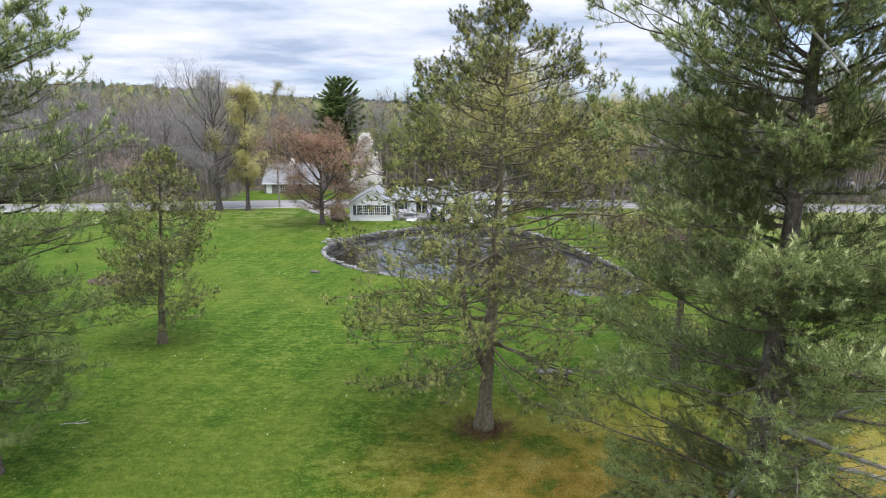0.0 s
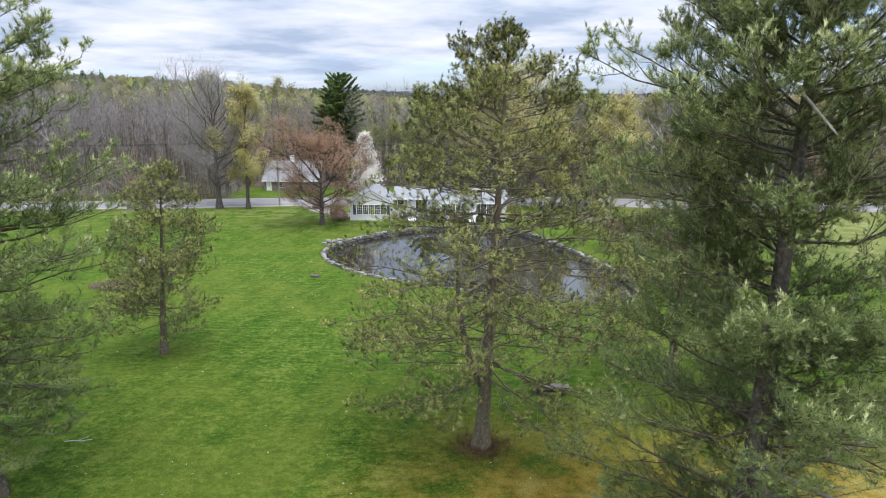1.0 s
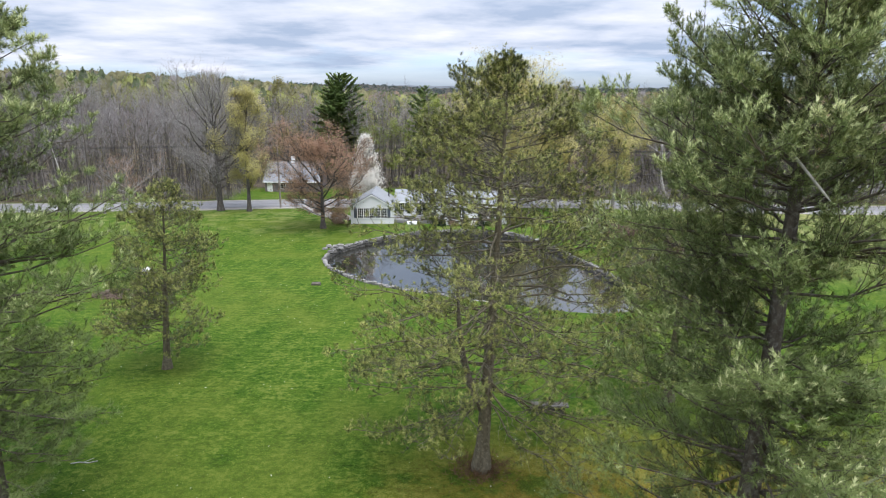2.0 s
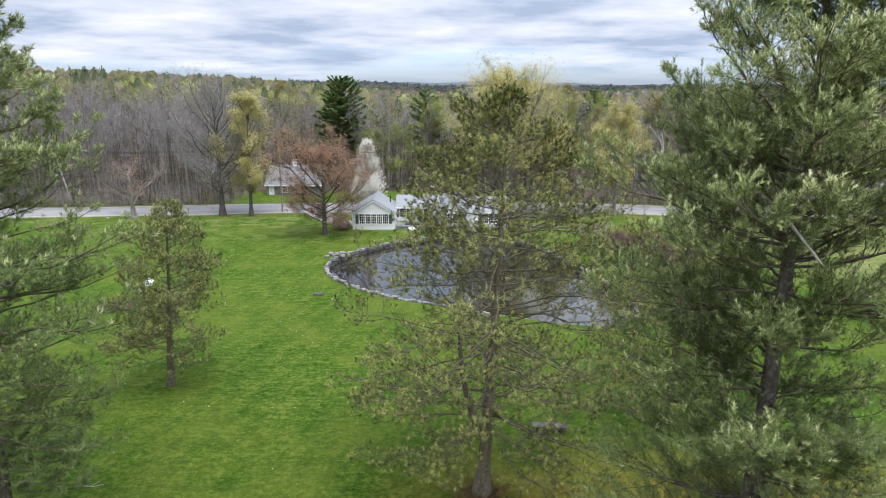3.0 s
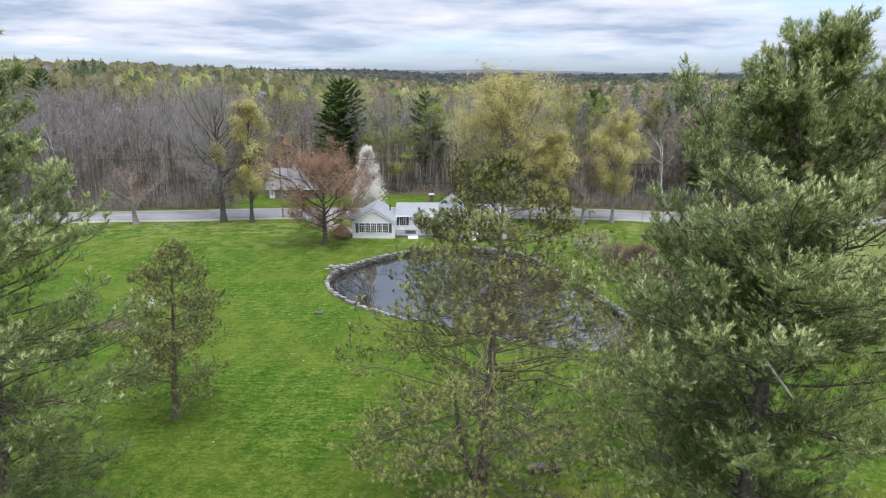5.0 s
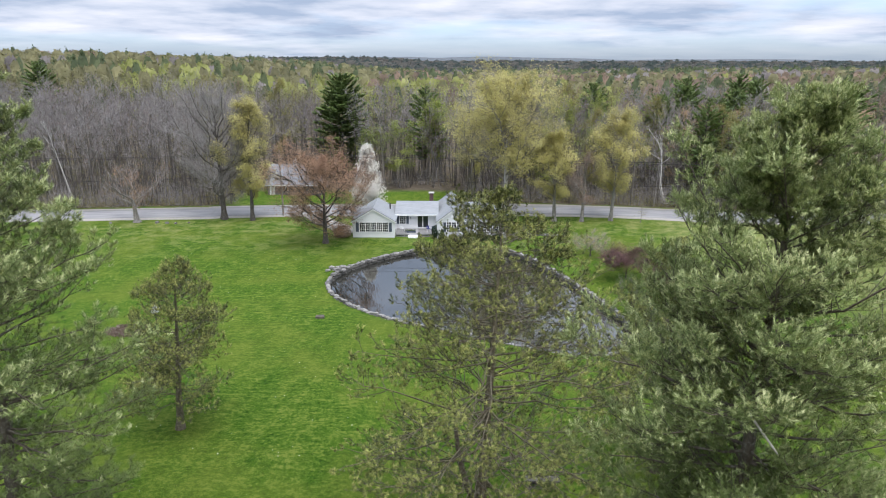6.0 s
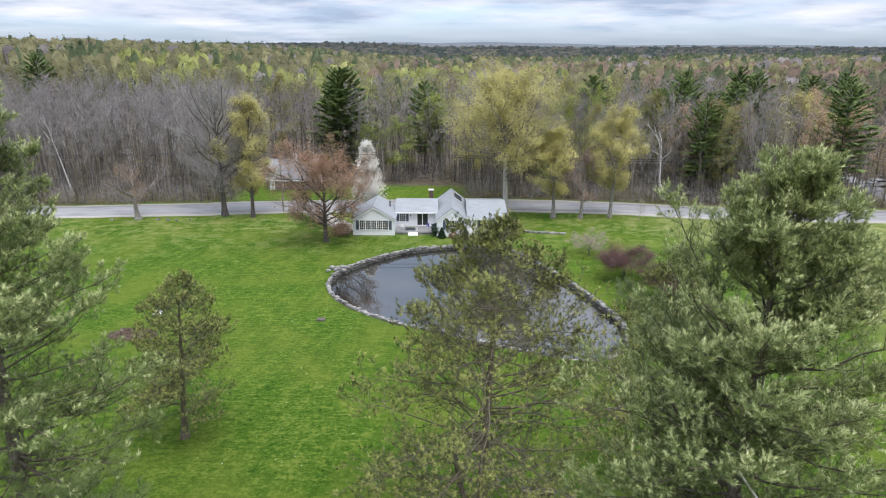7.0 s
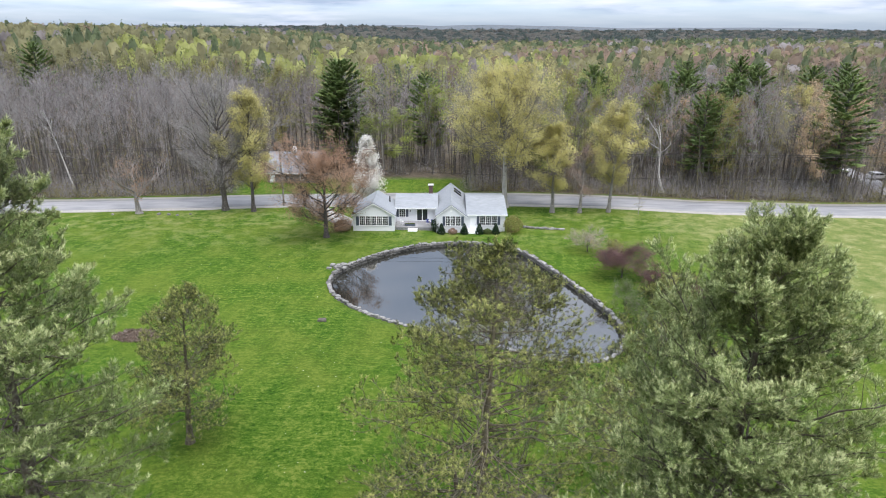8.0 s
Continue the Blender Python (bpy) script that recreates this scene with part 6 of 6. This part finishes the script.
def poles():
    wood = bark("weathered_pole_wood", (0.16, 0.14, 0.12), (0.27, 0.24, 0.21), (0.33, 0.3, 0.27))
    spots = [(-96.0, 108.5), (-30.8, 118.8), (98.0, 110.5)]
    for x, y in spots:
        p = thing("utility_pole", ground_at(x, y), "weathered grey wooden utility pole by the road", "utility pole", "poles along the road")
        part("shaft", lathe([(0.18, 0), (0.165, 4), (0.15, 8), (0.13, 12.6)], 10), wood, p)
        part("cross_arm", boxes((-0.06, 0.06, -1.1, 1.1, 11.7, 11.85)), wood, p)
        for dy in (-1.0, 0.0, 1.0):
            b = lathe([(0.03, 0), (0.06, 0.06), (0.04, 0.12), (0.06, 0.18), (0.02, 0.22)], 8)
            bmesh.ops.translate(b, vec=(0, dy, 11.85), verts=b.verts[:])
            part("insulator", b, DARK, p)
    rubber = plain("black_cable", (0.03, 0.03, 0.03), (0.05, 0.05, 0.05), 4, 0.6)
    for zo, dy, sag in ((8.1, 0.12, 1.0), (12.05, 1.0, 0.8), (12.05, -1.0, 0.8)):
        pts = []
        for (x0, y0), (x1, y1) in zip(spots, spots[1:]):
            for i in range(17):
                t = i / 16
                z = (1 - t) * ground_z(x0, y0) + t * ground_z(x1, y1) + zo - sag * 4 * t * (1 - t) * (abs(x1 - x0) / 90)
                pts.append((x0 + (x1 - x0) * t, y0 + (y1 - y0) * t + dy, z))
        w = curve_tube("overhead_cable", [q for i, q in enumerate(pts) if i != 17], 0.03, rubber)
        tagged(w, "thin dark overhead cable strung between the poles", "cable", "overhead cables")


poles()


def car(x, y, z, a, paint, lab):
    c = thing("parked_car", (x, y, z), lab, "car", "parked cars")
    c.rotation_euler = (0, 0, a)
    side = [(-2.3, 0.35), (2.3, 0.35), (2.35, 0.7), (2.2, 0.95), (1.2, 1.05), (0.5, 1.62), (-1.5, 1.68), (-2.15, 1.1), (-2.35, 0.95)]
    part("body", prism([(p, q) for p, q in side], -0.9, 0.9, 1), paint, c, bevel=0.04)
    for s in (-0.905, 0.895):
        part("side_window", prism([(1.05, 1.08), (0.42, 1.52), (-0.4, 1.55), (-0.4, 1.08)], s, s + 0.012, 1), GLASS, c)
        part("side_window", prism([(-0.5, 1.08), (-0.5, 1.55), (-1.4, 1.57), (-1.85, 1.12)], s, s + 0.012, 1), GLASS, c)
    part("windscreen", prism([(1.27, 1.04), (0.57, 1.6), (0.6, 1.62), (1.32, 1.06)], -0.78, 0.78, 1), GLASS, c)
    part("rear_window", prism([(-1.6, 1.63), (-2.15, 1.13), (-2.18, 1.15), (-1.63, 1.66)], -0.75, 0.75, 1), GLASS, c)
    for wx in (-1.45, 1.45):
        for wy in (-0.82, 0.82):
            w = lathe([(0.2, -0.1), (0.33, -0.1), (0.35, -0.05), (0.35, 0.05), (0.33, 0.1), (0.2, 0.1)], 14)
            bmesh.ops.rotate(w, cent=(0, 0, 0), matrix=Matrix.Rotation(radians(90), 3, "X"), verts=w.verts[:])
            bmesh.ops.translate(w, vec=(wx, wy, 0.35), verts=w.verts[:])
            t = part("wheel", w, DARK, c)
            r = lathe([(0.2, -0.11), (0.06, -0.12), (0.06, 0.12), (0.2, 0.11)], 12)
            bmesh.ops.rotate(r, cent=(0, 0, 0), matrix=Matrix.Rotation(radians(90), 3, "X"), verts=r.verts[:])
            bmesh.ops.translate(r, vec=(wx, wy, 0.35), verts=r.verts[:])
            part("rim", r, CONCRETE, t)


def small_things():
    silver = plain("silver_car_paint", (0.5, 0.5, 0.5), (0.56, 0.56, 0.56), 3, 0.25, 0, metal=0.3)
    white = plain("white_car_paint", (0.76, 0.76, 0.74), (0.8, 0.8, 0.78), 3, 0.25, 0)
    car(100.3, 144.6, ground_z(100.3, 144.6) + 0.16, 0.2, silver, "silver estate car parked on the gravel lane")
    car(97.0, 152.5, ground_z(97.0, 152.5) + 0.16, -1.9, white, "white van-like car parked among the trees")
    # stone bench under the pines
    b = thing("garden_bench", (6.2, 33.3, ground_z(6.2, 33.3)), "low bench with pale slab on dark supports", "bench")
    b.rotation_euler = (0, 0, -0.05)
    slab = plain("pale_slab", (0.1, 0.095, 0.085), (0.18, 0.17, 0.15), 5, 0.9, 0.4)
    dark = plain("dark_weathered_wood", (0.04, 0.036, 0.03), (0.09, 0.08, 0.07), 6, 0.9, 0.4)
    part("slab", boxes((-1.05, 1.05, -0.28, 0.28, 0.46, 0.56)), slab, b, bevel=0.02)
    for x in (-0.8, 0.6):
        part("support", boxes((x, x + 0.22, -0.22, 0.22, -0.05, 0.46)), dark, b, bevel=0.02)
    part("stretcher", boxes((-0.58, 0.6, -0.05, 0.05, 0.15, 0.27)), dark, b)
    # flower bed with last year's leaves, and a bird house on a pole
    rng = np.random.default_rng(150)
    bed = thing("flower_bed", (-32.3, 60.2, ground_z(-32.3, 60.2)), "brown leaf-covered flower bed in the lawn", "flower bed")
    soil = plain("dark_soil", (0.07, 0.05, 0.035), (0.14, 0.10, 0.07), 5, 0.95, 0.5)
    bm = lathe([(2.6, -0.05), (2.5, 0.04), (1.8, 0.1), (0.5, 0.13)], 20)
    bmesh.ops.scale(bm, vec=(1.0, 0.62, 1), verts=bm.verts[:])
    part("soil", bm, soil, bed)
    n = 900
    a, r = rng.uniform(0, 6.283, n), np.sqrt(rng.uniform(0, 1, n)) * 2.5
    p = np.stack([np.cos(a) * r, np.sin(a) * r * 0.62, rng.uniform(0.08, 0.3, n)], -1)
    dry = leaf("dry_fallen_leaves", (0.12, 0.09, 0.07), (0.24, 0.18, 0.14), (0.36, 0.3, 0.24), patch=1.2)
    o = child("dry_leaves", mesh_from("dry_leaves", [(*leaflets(rng, p, 0.2), dry)]), bed, "brown and buff dry leaves")
    tagged(o, kind="stuff")
    bh = thing("bird_house", ground_at(-28.9, 59.4), "white bird house on a thin dark post", "bird house")
    part("post", lathe([(0.05, 0), (0.045, 2.6)], 8), dark, bh)
    part("box", boxes((-0.3, 0.3, -0.25, 0.25, 2.6, 3.0)), TRIM, bh, bevel=0.01)
    part("roof", prism([(-0.42, 3.0), (0.42, 3.0), (0, 3.3)], -0.35, 0.35, 1), TRIM, bh)
    for x in (-0.15, 0.12):
        part("entrance", boxes((x - 0.035, x + 0.035, -0.256, -0.25, 2.75, 2.84)), DARK, bh)
    # post box by the far verge
    pb = thing("post_box", ground_at(-12.6, 131.5), "dark post box on a wooden post", "post box")
    part("post", boxes((-0.05, 0.05, -0.05, 0.05, 0, 1.05)), dark, pb)
    part("box", prism([(-0.13, 1.05), (0.13, 1.05), (0.13, 1.22), (0.07, 1.31), (-0.07, 1.31), (-0.13, 1.22)], -0.3, 0.3, 1), DARK, pb)
    # fallen branch on the lawn
    br = thing("fallen_branch", (-17.6, 27.5, ground_z(-17.6, 27.5)), "small pale fallen branch lying in the grass", "branch")
    curve_tube("stick", [(-0.5, 0, 0.03), (-0.1, 0.1, 0.05), (0.3, 0.05, 0.04), (0.7, 0.25, 0.02)], 0.025, M["bark_pale"], br)
    curve_tube("twig", [(0.1, 0.07, 0.05), (0.3, 0.3, 0.06), (0.4, 0.5, 0.03)], 0.014, M["bark_pale"], br)


small_things()


def lawn_flowers():
    """Small pale flowers in the nearer lawn, past counting."""
    rng = np.random.default_rng(200)
    m = 700
    y = 22 + 75 * rng.uniform(0, 1, m) ** 1.2
    x = rng.uniform(-1, 1, m) * (0.72 * y + 4)
    ok = pond_depth(x, y) < -0.8
    p = np.stack([x[ok], y[ok], height(x[ok], y[ok]) + 0.05], -1)
    V, F = leaflets(rng, p, 0.06, np.tile([0.0, 0.0, 1.0], (len(p), 1)))
    tagged(new("lawn_flowers", mesh_from("lawn_flowers", [(V, F, M["blossom"])])), "tiny pale flowers scattered through the lawn", "flowers", kind="stuff")


lawn_flowers()


def litter_at_pine():
    """Fallen needles and twigs heaped round the foot of the red pine."""
    rng = np.random.default_rng(33)
    n = 900
    a, r = rng.uniform(0, 6.283, n), np.abs(rng.normal(0, 0.75, n)) + 0.25
    x, y = 1.9 + np.cos(a) * r, 27.3 + np.sin(a) * r
    p = np.stack([x, y, height(x, y) + np.clip(0.22 - 0.12 * r, 0.02, 1) * rng.uniform(0, 1, n)], -1)
    d = unit(rng.normal(0, 1, (n, 3)) * np.array([1, 1, 0.25]))
    tagged(new("fallen_twigs", mesh_from("fallen_twigs", [(*needles(rng, p, d, 2, 0.36, 0.035, 0.5), leaf("brown_litter", (0.09, 0.055, 0.028), (0.16, 0.1, 0.052), (0.25, 0.165, 0.09), patch=1.5))])), "brown fallen twigs and needles at the pine's foot", "forest litter", kind="stuff")


litter_at_pine()


def grass():
    """Longer blades standing out of the mown lawn, past counting."""
    rng = np.random.default_rng(55)
    n = 80000
    y = 20 + 42 * rng.uniform(0, 1, n) ** 1.5
    x = rng.uniform(-0.78, 0.5, n) * (y + 6)
    lump = np.sin(x * 1.7 + np.sin(y * 1.3) * 2) * np.sin(y * 1.9 + np.cos(x * 0.9) * 2)
    keep = rng.uniform(-1.2, 1, n) < lump
    p = np.stack([x, y, height(x, y)], -1)[keep]
    d = np.tile([0.0, 0.0, 1.0], (len(p), 1))
    mat = leaf("grass_blades", (0.045, 0.115, 0.01), (0.10, 0.18, 0.02), (0.22, 0.26, 0.06), patch=0.5, each=0.55)
    tagged(new("grass", mesh_from("grass", [(*needles(rng, p, d, 1, 0.085, 0.03, 0.7, 2.0), mat)])), "short uneven grass blades on the mown lawn", "grass", kind="stuff")


grass()
